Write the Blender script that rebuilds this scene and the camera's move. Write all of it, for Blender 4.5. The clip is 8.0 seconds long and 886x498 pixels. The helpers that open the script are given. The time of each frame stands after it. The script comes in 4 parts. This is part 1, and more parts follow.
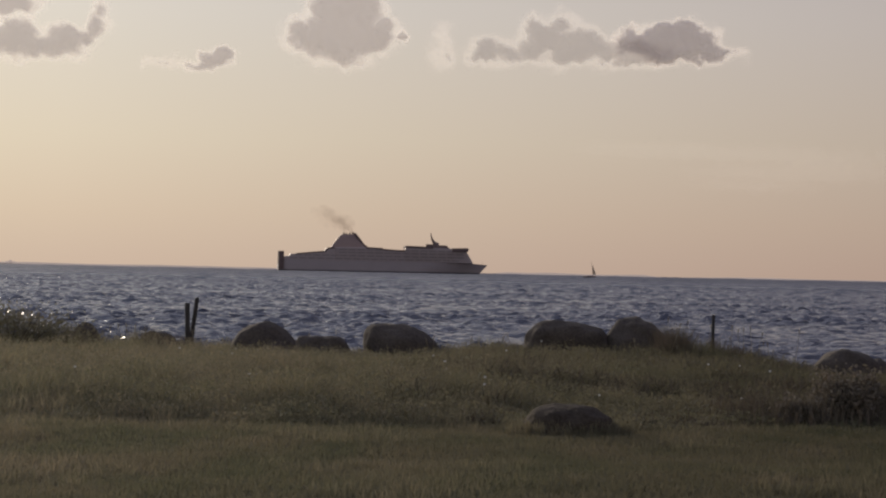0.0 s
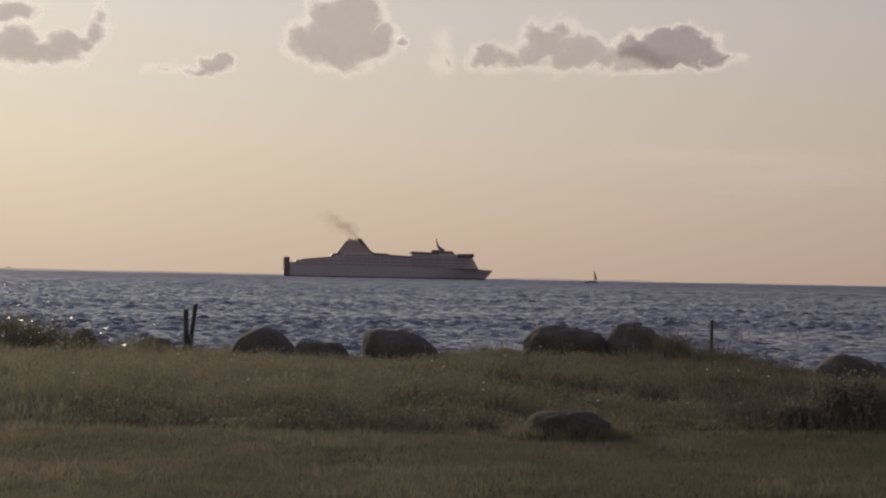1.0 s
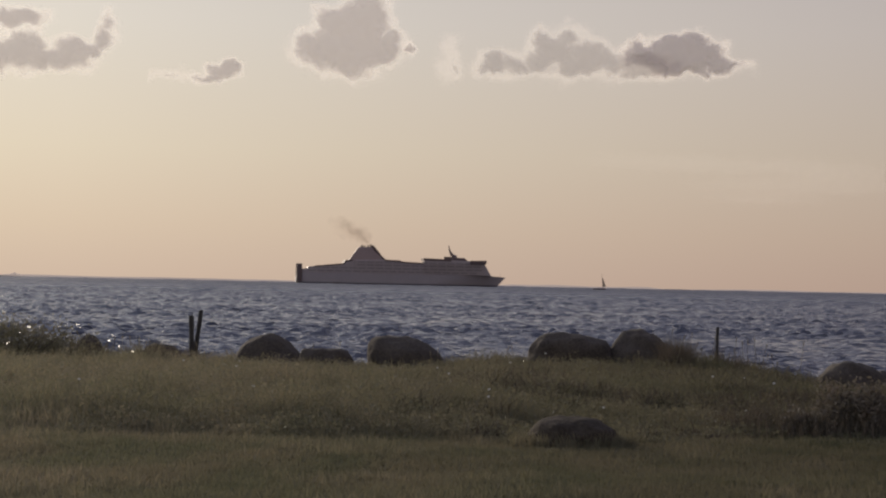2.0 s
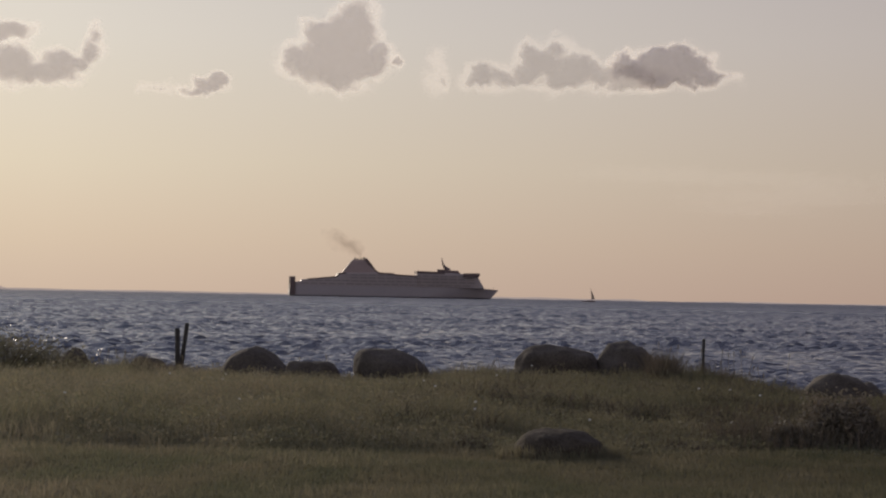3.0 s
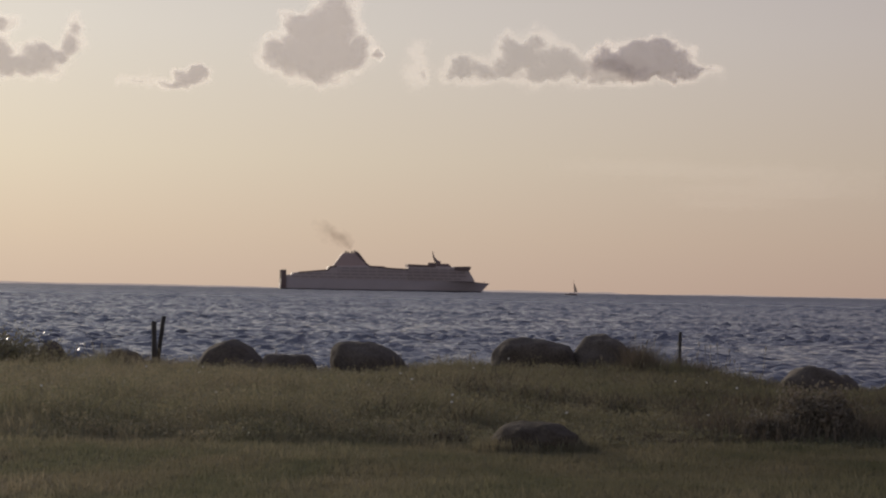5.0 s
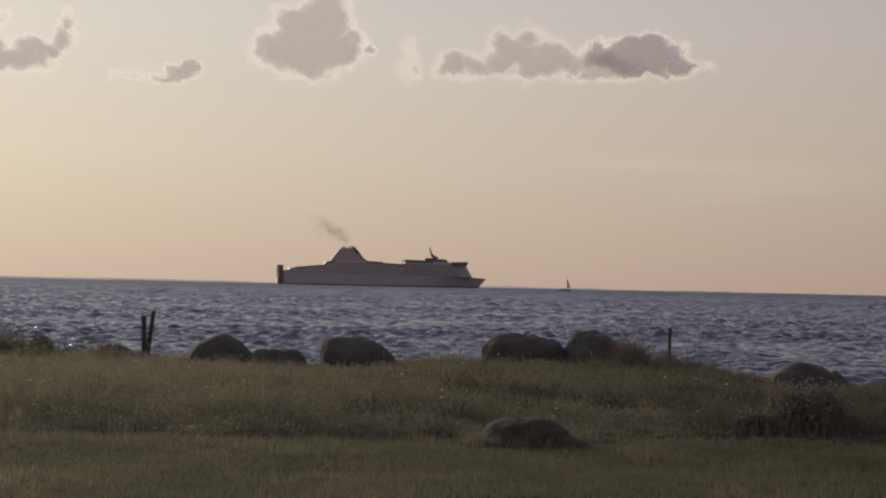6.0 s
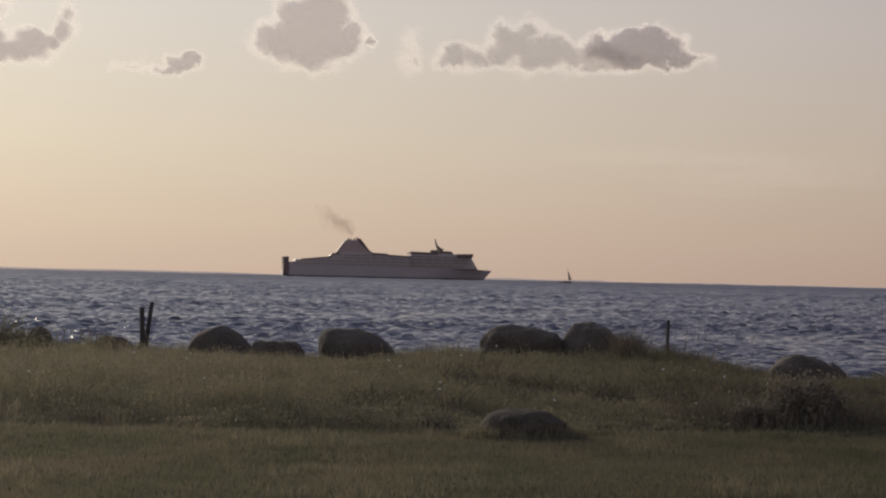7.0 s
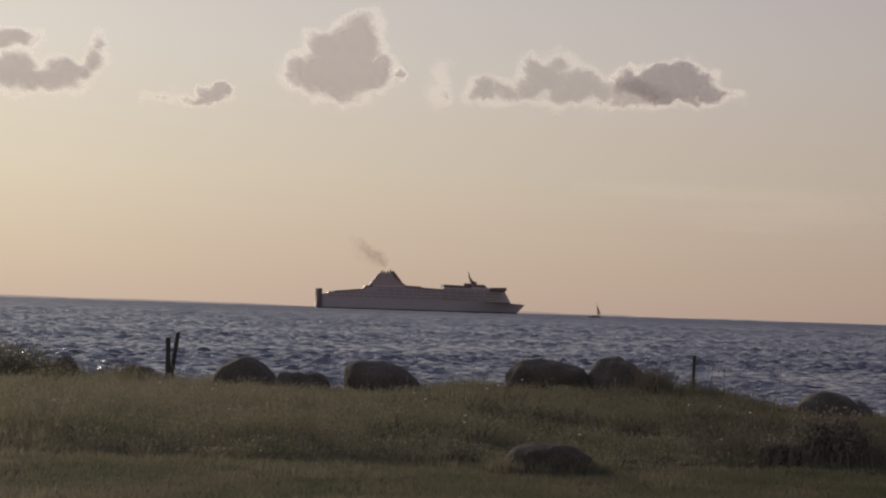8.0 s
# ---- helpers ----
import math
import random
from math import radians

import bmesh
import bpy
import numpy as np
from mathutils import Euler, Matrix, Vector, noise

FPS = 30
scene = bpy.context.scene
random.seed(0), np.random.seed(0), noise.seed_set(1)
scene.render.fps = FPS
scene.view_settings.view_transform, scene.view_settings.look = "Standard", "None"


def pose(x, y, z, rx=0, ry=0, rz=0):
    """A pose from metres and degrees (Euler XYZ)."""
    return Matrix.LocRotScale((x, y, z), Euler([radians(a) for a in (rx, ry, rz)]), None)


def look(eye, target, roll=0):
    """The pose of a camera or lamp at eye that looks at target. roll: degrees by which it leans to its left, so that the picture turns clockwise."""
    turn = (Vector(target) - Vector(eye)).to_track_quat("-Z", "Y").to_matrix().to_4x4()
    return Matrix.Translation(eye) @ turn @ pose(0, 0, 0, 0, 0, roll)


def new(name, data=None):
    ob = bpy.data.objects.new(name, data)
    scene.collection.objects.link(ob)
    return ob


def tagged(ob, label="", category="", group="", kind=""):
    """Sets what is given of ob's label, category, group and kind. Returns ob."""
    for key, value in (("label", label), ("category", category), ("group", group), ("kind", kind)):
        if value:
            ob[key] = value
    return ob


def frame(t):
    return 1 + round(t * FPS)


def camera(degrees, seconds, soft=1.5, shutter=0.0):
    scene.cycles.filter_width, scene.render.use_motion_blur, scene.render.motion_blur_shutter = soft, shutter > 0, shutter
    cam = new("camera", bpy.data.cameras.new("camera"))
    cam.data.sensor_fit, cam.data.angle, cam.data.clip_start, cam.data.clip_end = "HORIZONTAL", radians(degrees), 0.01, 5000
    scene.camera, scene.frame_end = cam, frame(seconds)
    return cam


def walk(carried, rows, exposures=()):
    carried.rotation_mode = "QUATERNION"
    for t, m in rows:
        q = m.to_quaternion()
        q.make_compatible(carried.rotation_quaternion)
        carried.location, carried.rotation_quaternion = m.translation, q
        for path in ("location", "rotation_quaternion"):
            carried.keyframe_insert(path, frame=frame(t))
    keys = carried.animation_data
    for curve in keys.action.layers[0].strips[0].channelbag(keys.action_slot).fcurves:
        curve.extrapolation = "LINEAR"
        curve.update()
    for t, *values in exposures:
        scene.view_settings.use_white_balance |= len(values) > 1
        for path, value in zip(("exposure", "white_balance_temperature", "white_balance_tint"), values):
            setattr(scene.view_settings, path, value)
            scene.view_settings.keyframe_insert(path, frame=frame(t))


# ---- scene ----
cam = camera(20.0, 8.0, soft=2.2)

# seconds, turn to the right, tilt up, lean: a camera held by hand at one spot, 1.6 m above the lawn
EYE = (0.0, 0.0, 4.5)
SWAY = [
    (0, 0.000, 0.444, 1.190), (0.3, -0.198, 0.465, 1.160), (0.5, -0.249, 0.590, 1.140), (0.8, -0.151, 0.453, 1.110),
    (1, 0.031, 0.571, 1.090), (1.2, 0.290, 0.667, 1.048), (1.5, 0.279, 0.623, 0.985), (1.8, 0.257, 0.553, 1.093),
    (2, -0.097, 0.721, 1.165), (2.2, -0.055, 0.854, 1.140), (3.3, 0.255, 1.016, 1.060), (3.5, 0.245, 0.916, 1.020),
    (4, 0.698, 0.683, 1.030), (4.3, 0.656, 0.647, 0.991), (4.5, 0.706, 0.782, 0.965), (4.7, 0.743, 0.766, 1.000),
    (5.8, 0.675, 1.291, 1.190), (6, 0.975, 0.760, 1.190), (6.2, 0.783, 0.444, 1.190), (6.5, 0.901, 0.600, 1.190),
    (6.8, 0.993, 0.371, 1.244), (7, 1.015, 0.575, 1.280), (7.2, 0.747, 0.725, 1.392), (7.5, 0.784, 0.918, 1.560),
    (8, 0.389, 1.311, 1.860)]
walk(cam, [(t, pose(*EYE, 90 + up, 0, -turn) @ pose(0, 0, 0, 0, 0, lean)) for t, turn, up, lean in SWAY],
     exposures=[(0.0, 0.05), (1.0, 0.08), (2.0, 0.08), (3.5, 0.06), (4.5, 0.10), (5.8, 0.05), (6.0, 0.05), (6.5, 0.10), (7.0, 0.12), (7.5, 0.06), (8.0, 0.0)])

# ---- world and sun: low evening sun, beyond the view to the upper left ----
SUN_TURN, SUN_UP, SKY_CLEAR = -26.5, 15.0, 0.0038
world = bpy.data.worlds.new("evening_sky")
scene.world = world
world.use_nodes = True
wn, wl = world.node_tree.nodes, world.node_tree.links
sky = wn.new("ShaderNodeTexSky")
sky.sky_type, sky.sun_disc = "NISHITA", False
sky.sun_elevation, sky.sun_rotation = radians(SUN_UP), radians(SUN_TURN)
sky.air_density, sky.dust_density, sky.ozone_density, sky.altitude = 1.2, 3.0, 1.0, 0
wn["Background"].inputs["Strength"].default_value = SKY_CLEAR
wl.new(sky.outputs["Color"], wn["Background"].inputs["Color"])
# a thin high haze over the whole sky: warm and bright low down, dimmer overhead and away from the sun
co = wn.new("ShaderNodeTexCoord")
xyz = wn.new("ShaderNodeSeparateXYZ")
wl.new(co.outputs["Generated"], xyz.inputs[0])
haze = wn.new("ShaderNodeValToRGB")
HAZE = [(0.0, (0.53, 0.405, 0.325)), (0.02, (0.555, 0.447, 0.355)), (0.05, (0.574, 0.502, 0.412)), (0.10, (0.564, 0.525, 0.49)),
        (0.24, (0.42, 0.425, 0.50)), (0.5, (0.305, 0.325, 0.452)), (1.0, (0.25, 0.275, 0.42))]
while len(haze.color_ramp.elements) < len(HAZE):
    haze.color_ramp.elements.new(0.5)
for stop, (at, c) in zip(haze.color_ramp.elements, HAZE):
    stop.position, stop.color = at, (*c, 1)
wl.new(xyz.outputs["Z"], haze.inputs["Fac"])
side = wn.new("ShaderNodeMapRange")
side.inputs["From Min"].default_value, side.inputs["To Min"].default_value = -1.0, 0.65
wl.new(xyz.outputs["Y"], side.inputs["Value"])
across = wn.new("ShaderNodeMapRange")
across.inputs["From Min"].default_value, across.inputs["From Max"].default_value = -0.15, 0.3
across.inputs["To Min"].default_value, across.inputs["To Max"].default_value = 1.06, 0.66
wl.new(xyz.outputs["X"], across.inputs["Value"])
dim = wn.new("ShaderNodeMath")
dim.operation = "MULTIPLY"
wl.new(side.outputs[0], dim.inputs[0]), wl.new(across.outputs[0], dim.inputs[1])
cast = wn.new("ShaderNodeMapRange")
cast.inputs["From Min"].default_value, cast.inputs["From Max"].default_value = -0.2, 0.2
wl.new(xyz.outputs["X"], cast.inputs["Value"])
tint = wn.new("ShaderNodeMix")
tint.data_type = "RGBA"
tint.inputs[6].default_value, tint.inputs[7].default_value = (0.985, 1.015, 1.0, 1), (1.035, 0.985, 1.0, 1)
wl.new(cast.outputs[0], tint.inputs[0])
tinted = wn.new("ShaderNodeMix")
tinted.data_type, tinted.blend_type = "RGBA", "MULTIPLY"
tinted.inputs[0].default_value = 1.0
wl.new(haze.outputs["Color"], tinted.inputs[6]), wl.new(tint.outputs[2], tinted.inputs[7])
# the haze glows round the low sun
toward = wn.new("ShaderNodeVectorMath")
toward.operation = "DOT_PRODUCT"
a, e = radians(SUN_TURN), radians(SUN_UP)
toward.inputs[1].default_value = (math.sin(a) * math.cos(e), math.cos(a) * math.cos(e), math.sin(e))
wl.new(co.outputs["Generated"], toward.inputs[0])
near_sun = wn.new("ShaderNodeMath")
near_sun.operation, near_sun.use_clamp = "MULTIPLY", True
near_sun.inputs[1].default_value = 1.0
wl.new(toward.outputs["Value"], near_sun.inputs[0])
falloff = wn.new("ShaderNodeMath")
falloff.operation = "POWER"
falloff.inputs[1].default_value = 90.0
wl.new(near_sun.outputs[0], falloff.inputs[0])
aureole = wn.new("ShaderNodeMath")
aureole.operation = "MULTIPLY_ADD"
aureole.inputs[1].default_value = 2.6
wl.new(falloff.outputs[0], aureole.inputs[0]), wl.new(dim.outputs[0], aureole.inputs[2])
veil = wn.new("ShaderNodeBackground")
wl.new(tinted.outputs[2], veil.inputs["Color"]), wl.new(aureole.outputs[0], veil.inputs["Strength"])
both = wn.new("ShaderNodeAddShader")
wl.new(wn["Background"].outputs[0], both.inputs[0]), wl.new(veil.outputs[0], both.inputs[1])
wl.new(both.outputs[0], wn["World Output"].inputs["Surface"])

lamp = bpy.data.lights.new("sun", "SUN")
lamp.energy, lamp.angle, lamp.color = 2.0, radians(18.0), (1.0, 0.85, 0.66)
sun = new("sun", lamp)
sun.matrix_world = look((100 * math.sin(a) * math.cos(e), 100 * math.cos(a) * math.cos(e), 100 * math.sin(e)), (0, 0, 0))


# ---- materials ----
def material(name, rough=0.8, metal=0.0, spec=0.4):
    m = bpy.data.materials.new(name)
    m.use_nodes = True
    b = m.node_tree.nodes["Principled BSDF"]
    b.inputs["Roughness"].default_value, b.inputs["Metallic"].default_value = rough, metal
    b.inputs["Specular IOR Level"].default_value = spec
    return m, m.node_tree.nodes, m.node_tree.links, b


def noise_ramp(n, l, scale, stops, detail=5.0, space="Object", stretch=None):
    """A noise through a colour ramp; stops: (place, colour)."""
    co = n.new("ShaderNodeTexCoord")
    tex = n.new("ShaderNodeTexNoise")
    tex.inputs["Scale"].default_value, tex.inputs["Detail"].default_value = scale, detail
    if stretch:
        mp = n.new("ShaderNodeMapping")
        mp.inputs["Scale"].default_value = stretch
        l.new(co.outputs[space], mp.inputs["Vector"])
        l.new(mp.outputs["Vector"], tex.inputs["Vector"])
    else:
        l.new(co.outputs[space], tex.inputs["Vector"])
    ramp = n.new("ShaderNodeValToRGB")
    el = ramp.color_ramp.elements
    while len(el) < len(stops):
        el.new(0.5)
    for s, (at, c) in zip(el, stops):
        s.position, s.color = at, (*c, 1)
    l.new(tex.outputs["Fac"], ramp.inputs["Fac"])
    return tex, ramp


def blend(n, l, fac, c1, c2, kind="MIX"):
    mx = n.new("ShaderNodeMix")
    mx.data_type, mx.blend_type = "RGBA", kind
    if isinstance(fac, float):
        mx.inputs[0].default_value = fac
    else:
        l.new(fac, mx.inputs[0])
    l.new(c1, mx.inputs[6]), l.new(c2, mx.inputs[7])
    return mx.outputs[2]


def bump(n, l, b, height, strength, distance):
    bp = n.new("ShaderNodeBump")
    bp.inputs["Strength"].default_value, bp.inputs["Distance"].default_value = strength, distance
    l.new(height, bp.inputs["Height"])
    l.new(bp.outputs["Normal"], b.inputs["Normal"])


def two_scale(name, rough, big, fine, big_scale, fine_scale, relief, depth, spec=0.4, metal=0.0):
    """A surface with broad stains and fine grain."""
    m, n, l, b = material(name, rough, metal, spec)
    _, r1 = noise_ramp(n, l, big_scale, big)
    t2, r2 = noise_ramp(n, l, fine_scale, fine)
    l.new(blend(n, l, 0.45, r1.outputs["Color"], r2.outputs["Color"]), b.inputs["Base Color"])
    bump(n, l, b, t2.outputs["Fac"], relief, depth)
    return m


def make_blades(name, dry, green, warm, through_light=0.25, darker_x=None, even=0.5, mottle=0.75):
    """Grass: each blade has its own shade, and patches lean to brown or green."""
    m, n, l, b = material(name, 0.75, 0.0, 0.15)
    geo = n.new("ShaderNodeNewGeometry")
    ramp = n.new("ShaderNodeValToRGB")
    ramp.color_ramp.elements.new(0.5)
    el = ramp.color_ramp.elements
    for s, at, c in zip(el, (0.0, 0.55, 1.0), (green, warm, dry)):
        s.position, s.color = at, (*c, 1)
    l.new(geo.outputs["Random Per Island"], ramp.inputs["Fac"])
    _, patch = noise_ramp(n, l, 0.8, [(0.36, green), (0.6, warm)], 4.0, "Object", (1.0, 0.45, 1.0))
    col = blend(n, l, even, ramp.outputs["Color"], patch.outputs["Color"])
    # clumps of other growth, lighter and darker
    _, clump = noise_ramp(n, l, 3.2, [(0.34, (0.66, 0.64, 0.64)), (0.5, (1.0, 1.0, 1.0)), (0.66, (1.3, 1.22, 1.15))], 3.0)
    col = blend(n, l, mottle, col, clump.outputs["Color"], "MULTIPLY")
    if darker_x:
        # the growth goes from lighter to darker along x, in uneven patches
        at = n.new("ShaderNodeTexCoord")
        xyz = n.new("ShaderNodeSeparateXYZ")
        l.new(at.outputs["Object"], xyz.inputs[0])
        x_fac = n.new("ShaderNodeMapRange")
        x_fac.inputs["From Min"].default_value, x_fac.inputs["From Max"].default_value = darker_x
        l.new(xyz.outputs["X"], x_fac.inputs["Value"])
        _, darker = noise_ramp(n, l, 0.9, [(0.3, (0.105, 0.108, 0.064)), (0.7, (0.19, 0.165, 0.108))], 4.0)
        col = blend(n, l, x_fac.outputs[0], col, darker.outputs["Color"])
    l.new(col, b.inputs["Base Color"])
    tr = n.new("ShaderNodeBsdfTranslucent")
    l.new(col, tr.inputs["Color"])
    mx = n.new("ShaderNodeMixShader")
    mx.inputs[0].default_value = through_light
    l.new(b.outputs[0], mx.inputs[1]), l.new(tr.outputs[0], mx.inputs[2])
    l.new(mx.outputs[0], n["Material Output"].inputs["Surface"])
    return m


M_SOIL = two_scale("meadow_soil", 0.95, [(0.35, (0.07, 0.062, 0.03)), (0.65, (0.12, 0.095, 0.045))],
                   [(0.3, (0.055, 0.05, 0.022)), (0.7, (0.13, 0.105, 0.055))], 0.5, 14.0, 0.5, 0.04, 0.1)
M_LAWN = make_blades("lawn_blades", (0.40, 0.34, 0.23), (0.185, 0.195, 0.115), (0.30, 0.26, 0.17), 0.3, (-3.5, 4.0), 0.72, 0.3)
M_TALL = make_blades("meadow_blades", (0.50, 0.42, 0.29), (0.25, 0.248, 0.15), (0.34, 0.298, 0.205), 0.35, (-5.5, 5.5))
M_DOCK = make_blades("brown_weeds", (0.19, 0.155, 0.12), (0.085, 0.085, 0.058), (0.13, 0.108, 0.085))
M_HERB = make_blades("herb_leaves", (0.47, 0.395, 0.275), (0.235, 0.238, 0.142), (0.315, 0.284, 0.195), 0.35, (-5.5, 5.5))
M_WEED = make_blades("weed_stalks", (0.44, 0.37, 0.27), (0.20, 0.19, 0.12), (0.32, 0.27, 0.18))
M_SCRUB = make_blades("scrub_leaves", (0.27, 0.225, 0.175), (0.185, 0.168, 0.122), (0.23, 0.195, 0.15), 0.25)
M_STONE = two_scale("granite", 0.9, [(0.35, (0.070, 0.057, 0.046)), (0.65, (0.122, 0.10, 0.08))],
                    [(0.35, (0.056, 0.046, 0.037)), (0.62, (0.145, 0.12, 0.095))], 2.2, 26.0, 0.6, 0.03, 0.2)
# a darker stone, for the boulder at the lawn's edge only
M_DARK_STONE = two_scale("dark_stone", 0.95, [(0.35, (0.066, 0.053, 0.041)), (0.65, (0.115, 0.094, 0.073))],
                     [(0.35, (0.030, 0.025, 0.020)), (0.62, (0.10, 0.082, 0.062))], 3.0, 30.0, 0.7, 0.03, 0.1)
M_POST = two_scale("weathered_wood", 0.9, [(0.3, (0.05, 0.047, 0.044)), (0.7, (0.09, 0.084, 0.078))],
                   [(0.3, (0.04, 0.038, 0.036)), (0.7, (0.11, 0.10, 0.09))], 3.0, 40.0, 0.5, 0.01, 0.2)
M_PETAL = two_scale("white_petals", 0.8, [(0.3, (0.7, 0.68, 0.6)), (0.7, (0.85, 0.83, 0.78))],
                    [(0.3, (0.7, 0.68, 0.62)), (0.7, (0.85, 0.84, 0.8))], 8.0, 60.0, 0.1, 0.002, 0.2)
M_HULL = two_scale("ship_hull_paint", 0.5, [(0.3, (0.51, 0.44, 0.43)), (0.7, (0.59, 0.51, 0.50))],
                   [(0.3, (0.51, 0.44, 0.43)), (0.7, (0.59, 0.51, 0.50))], 0.05, 0.6, 0.05, 0.05, 0.3)
M_BOOT = two_scale("ship_boot_paint", 0.55, [(0.3, (0.13, 0.105, 0.11)), (0.7, (0.18, 0.15, 0.15))],
                   [(0.3, (0.05, 0.05, 0.06)), (0.7, (0.1, 0.09, 0.1))], 0.05, 0.6, 0.05, 0.05, 0.3)
M_WHITE = two_scale("ship_upper_paint", 0.5, [(0.3, (0.50, 0.41, 0.385)), (0.7, (0.59, 0.49, 0.455))],
                    [(0.3, (0.50, 0.41, 0.385)), (0.7, (0.59, 0.49, 0.455))], 0.06, 0.8, 0.05, 0.05, 0.3)
M_DARK = two_scale("ship_dark_paint", 0.6, [(0.3, (0.17, 0.12, 0.11)), (0.7, (0.23, 0.165, 0.15))],
                   [(0.3, (0.17, 0.12, 0.11)), (0.7, (0.24, 0.17, 0.155))], 0.08, 1.0, 0.05, 0.05, 0.3)
M_FUNNEL = two_scale("funnel_paint", 0.6, [(0.3, (0.40, 0.29, 0.255)), (0.7, (0.48, 0.355, 0.315))],
                     [(0.3, (0.34, 0.27, 0.25)), (0.7, (0.48, 0.355, 0.315))], 0.08, 1.0, 0.05, 0.05, 0.2)
M_BAND = two_scale("deck_window_glass", 0.5, [(0.3, (0.33, 0.27, 0.25)), (0.7, (0.40, 0.33, 0.305))],
                   [(0.3, (0.33, 0.27, 0.25)), (0.7, (0.40, 0.33, 0.305))], 0.2, 1.0, 0.02, 0.02, 0.5)
M_SAIL = two_scale("sail_cloth", 0.8, [(0.3, (0.36, 0.32, 0.29)), (0.7, (0.45, 0.40, 0.36))],
                   [(0.3, (0.36, 0.32, 0.29)), (0.7, (0.45, 0.41, 0.37))], 0.3, 4.0, 0.1, 0.02, 0.2)
M_FLY = two_scale("insect_shell", 0.4, [(0.3, (0.02, 0.018, 0.016)), (0.7, (0.05, 0.045, 0.04))],
                  [(0.3, (0.02, 0.02, 0.02)), (0.7, (0.06, 0.05, 0.04))], 200.0, 900.0, 0.2, 0.0003, 0.5)
M_WING = two_scale("insect_wing", 0.3, [(0.3, (0.2, 0.19, 0.18)), (0.7, (0.32, 0.3, 0.28))],
                   [(0.3, (0.2, 0.2, 0.2)), (0.7, (0.35, 0.33, 0.3))], 200.0, 900.0, 0.2, 0.0003, 0.5)


def make_water():
    m, n, l, b = material("sea_water", 0.09, 0.0, 0.5)
    b.inputs["IOR"].default_value = 1.33
    # far out the chop is finer than the mesh, so the gloss spreads
    co = n.new("ShaderNodeTexCoord")
    xyz = n.new("ShaderNodeSeparateXYZ")
    l.new(co.outputs["Object"], xyz.inputs[0])
    gloss = n.new("ShaderNodeMapRange")
    gloss.inputs["From Min"].default_value, gloss.inputs["From Max"].default_value = 250.0, 1500.0
    gloss.inputs["To Min"].default_value, gloss.inputs["To Max"].default_value = 0.13, 0.42
    l.new(xyz.outputs["Y"], gloss.inputs["Value"])
    l.new(gloss.outputs[0], b.inputs["Roughness"])
    _, r = noise_ramp(n, l, 0.01, [(0.35, (0.052, 0.056, 0.077)), (0.65, (0.068, 0.071, 0.094))])
    l.new(r.outputs["Color"], b.inputs["Base Color"])
    t, _ = noise_ramp(n, l, 0.5, [(0, (0, 0, 0)), (1, (1, 1, 1))], 5.0, "Object", (0.45, 1.0, 1.0))
    bump(n, l, b, t.outputs["Fac"], 1.0, 1.1)
    return m


M_WATER = make_water()


def make_vapour(name, thick, thin, opacity, core=(0.30, 0.55), wisp=0.16, grey_most=0.7, rim=0.30):
    """Cloud or smoke: the stored depth is how much vapour lies there; a thin veil lets light and sight through, the thick core is grey."""
    m, n, l, b = material(name, 1.0, 0.0, 0.0)
    at = n.new("ShaderNodeAttribute")
    at.attribute_name = "depth"
    veil_of = n.new("ShaderNodeValToRGB")
    el = veil_of.color_ramp.elements
    veil_of.color_ramp.interpolation = "EASE"
    for _ in range(3):
        el.new(0.5)
    for stop, place, v in zip(el, (0.0, core[0] * 0.5, core[0], core[1], 1.0), (0.0, wisp * 0.5, opacity * rim, opacity * 0.95, opacity)):
        stop.position, stop.color = place, (v, v, v, 1)
    l.new(at.outputs["Fac"], veil_of.inputs["Fac"])
    grey = n.new("ShaderNodeMapRange")
    grey.interpolation_type = "SMOOTHSTEP"
    grey.inputs["From Min"].default_value, grey.inputs["From Max"].default_value = core[0] + 0.06, core[1]
    grey.inputs["To Max"].default_value = grey_most
    l.new(at.outputs["Fac"], grey.inputs["Value"])
    b.inputs["Base Color"].default_value = (*thick, 1)
    tr = n.new("ShaderNodeBsdfTranslucent")
    tr.inputs["Color"].default_value = (*thin, 1)
    mx = n.new("ShaderNodeMixShader")
    l.new(grey.outputs[0], mx.inputs[0]), l.new(tr.outputs[0], mx.inputs[1]), l.new(b.outputs[0], mx.inputs[2])
    clear = n.new("ShaderNodeBsdfTransparent")
    out = n.new("ShaderNodeMixShader")
    l.new(veil_of.outputs["Color"], out.inputs[0]), l.new(clear.outputs[0], out.inputs[1]), l.new(mx.outputs[0], out.inputs[2])
    l.new(out.outputs[0], n["Material Output"].inputs["Surface"])
    return m


M_CLOUD = make_vapour("cloud_vapour", (0.80, 0.725, 0.725), (0.98, 0.97, 0.96), 0.58, (0.24, 0.86), 0.07, 0.52)
M_GREY = make_vapour("grey_cloud_vapour", (0.76, 0.69, 0.71), (0.98, 0.96, 0.95), 0.62, (0.26, 0.74), 0.07, 0.70)
M_PALE = make_vapour("pale_cloud_vapour", (0.80, 0.74, 0.72), (0.98, 0.97, 0.96), 0.46, (0.26, 0.95), 0.07, 0.62)
M_SMOKE = make_vapour("funnel_smoke", (0.26, 0.18, 0.15), (0.30, 0.21, 0.17), 0.16, (0.35, 1.0), 0.05, 0.7, 0.3)
M_STREAK = make_vapour("thin_high_cloud", (0.7, 0.64, 0.66), (0.98, 0.96, 0.95), 0.032, (0.5, 0.98), 0.01, 0.0, 0.5)


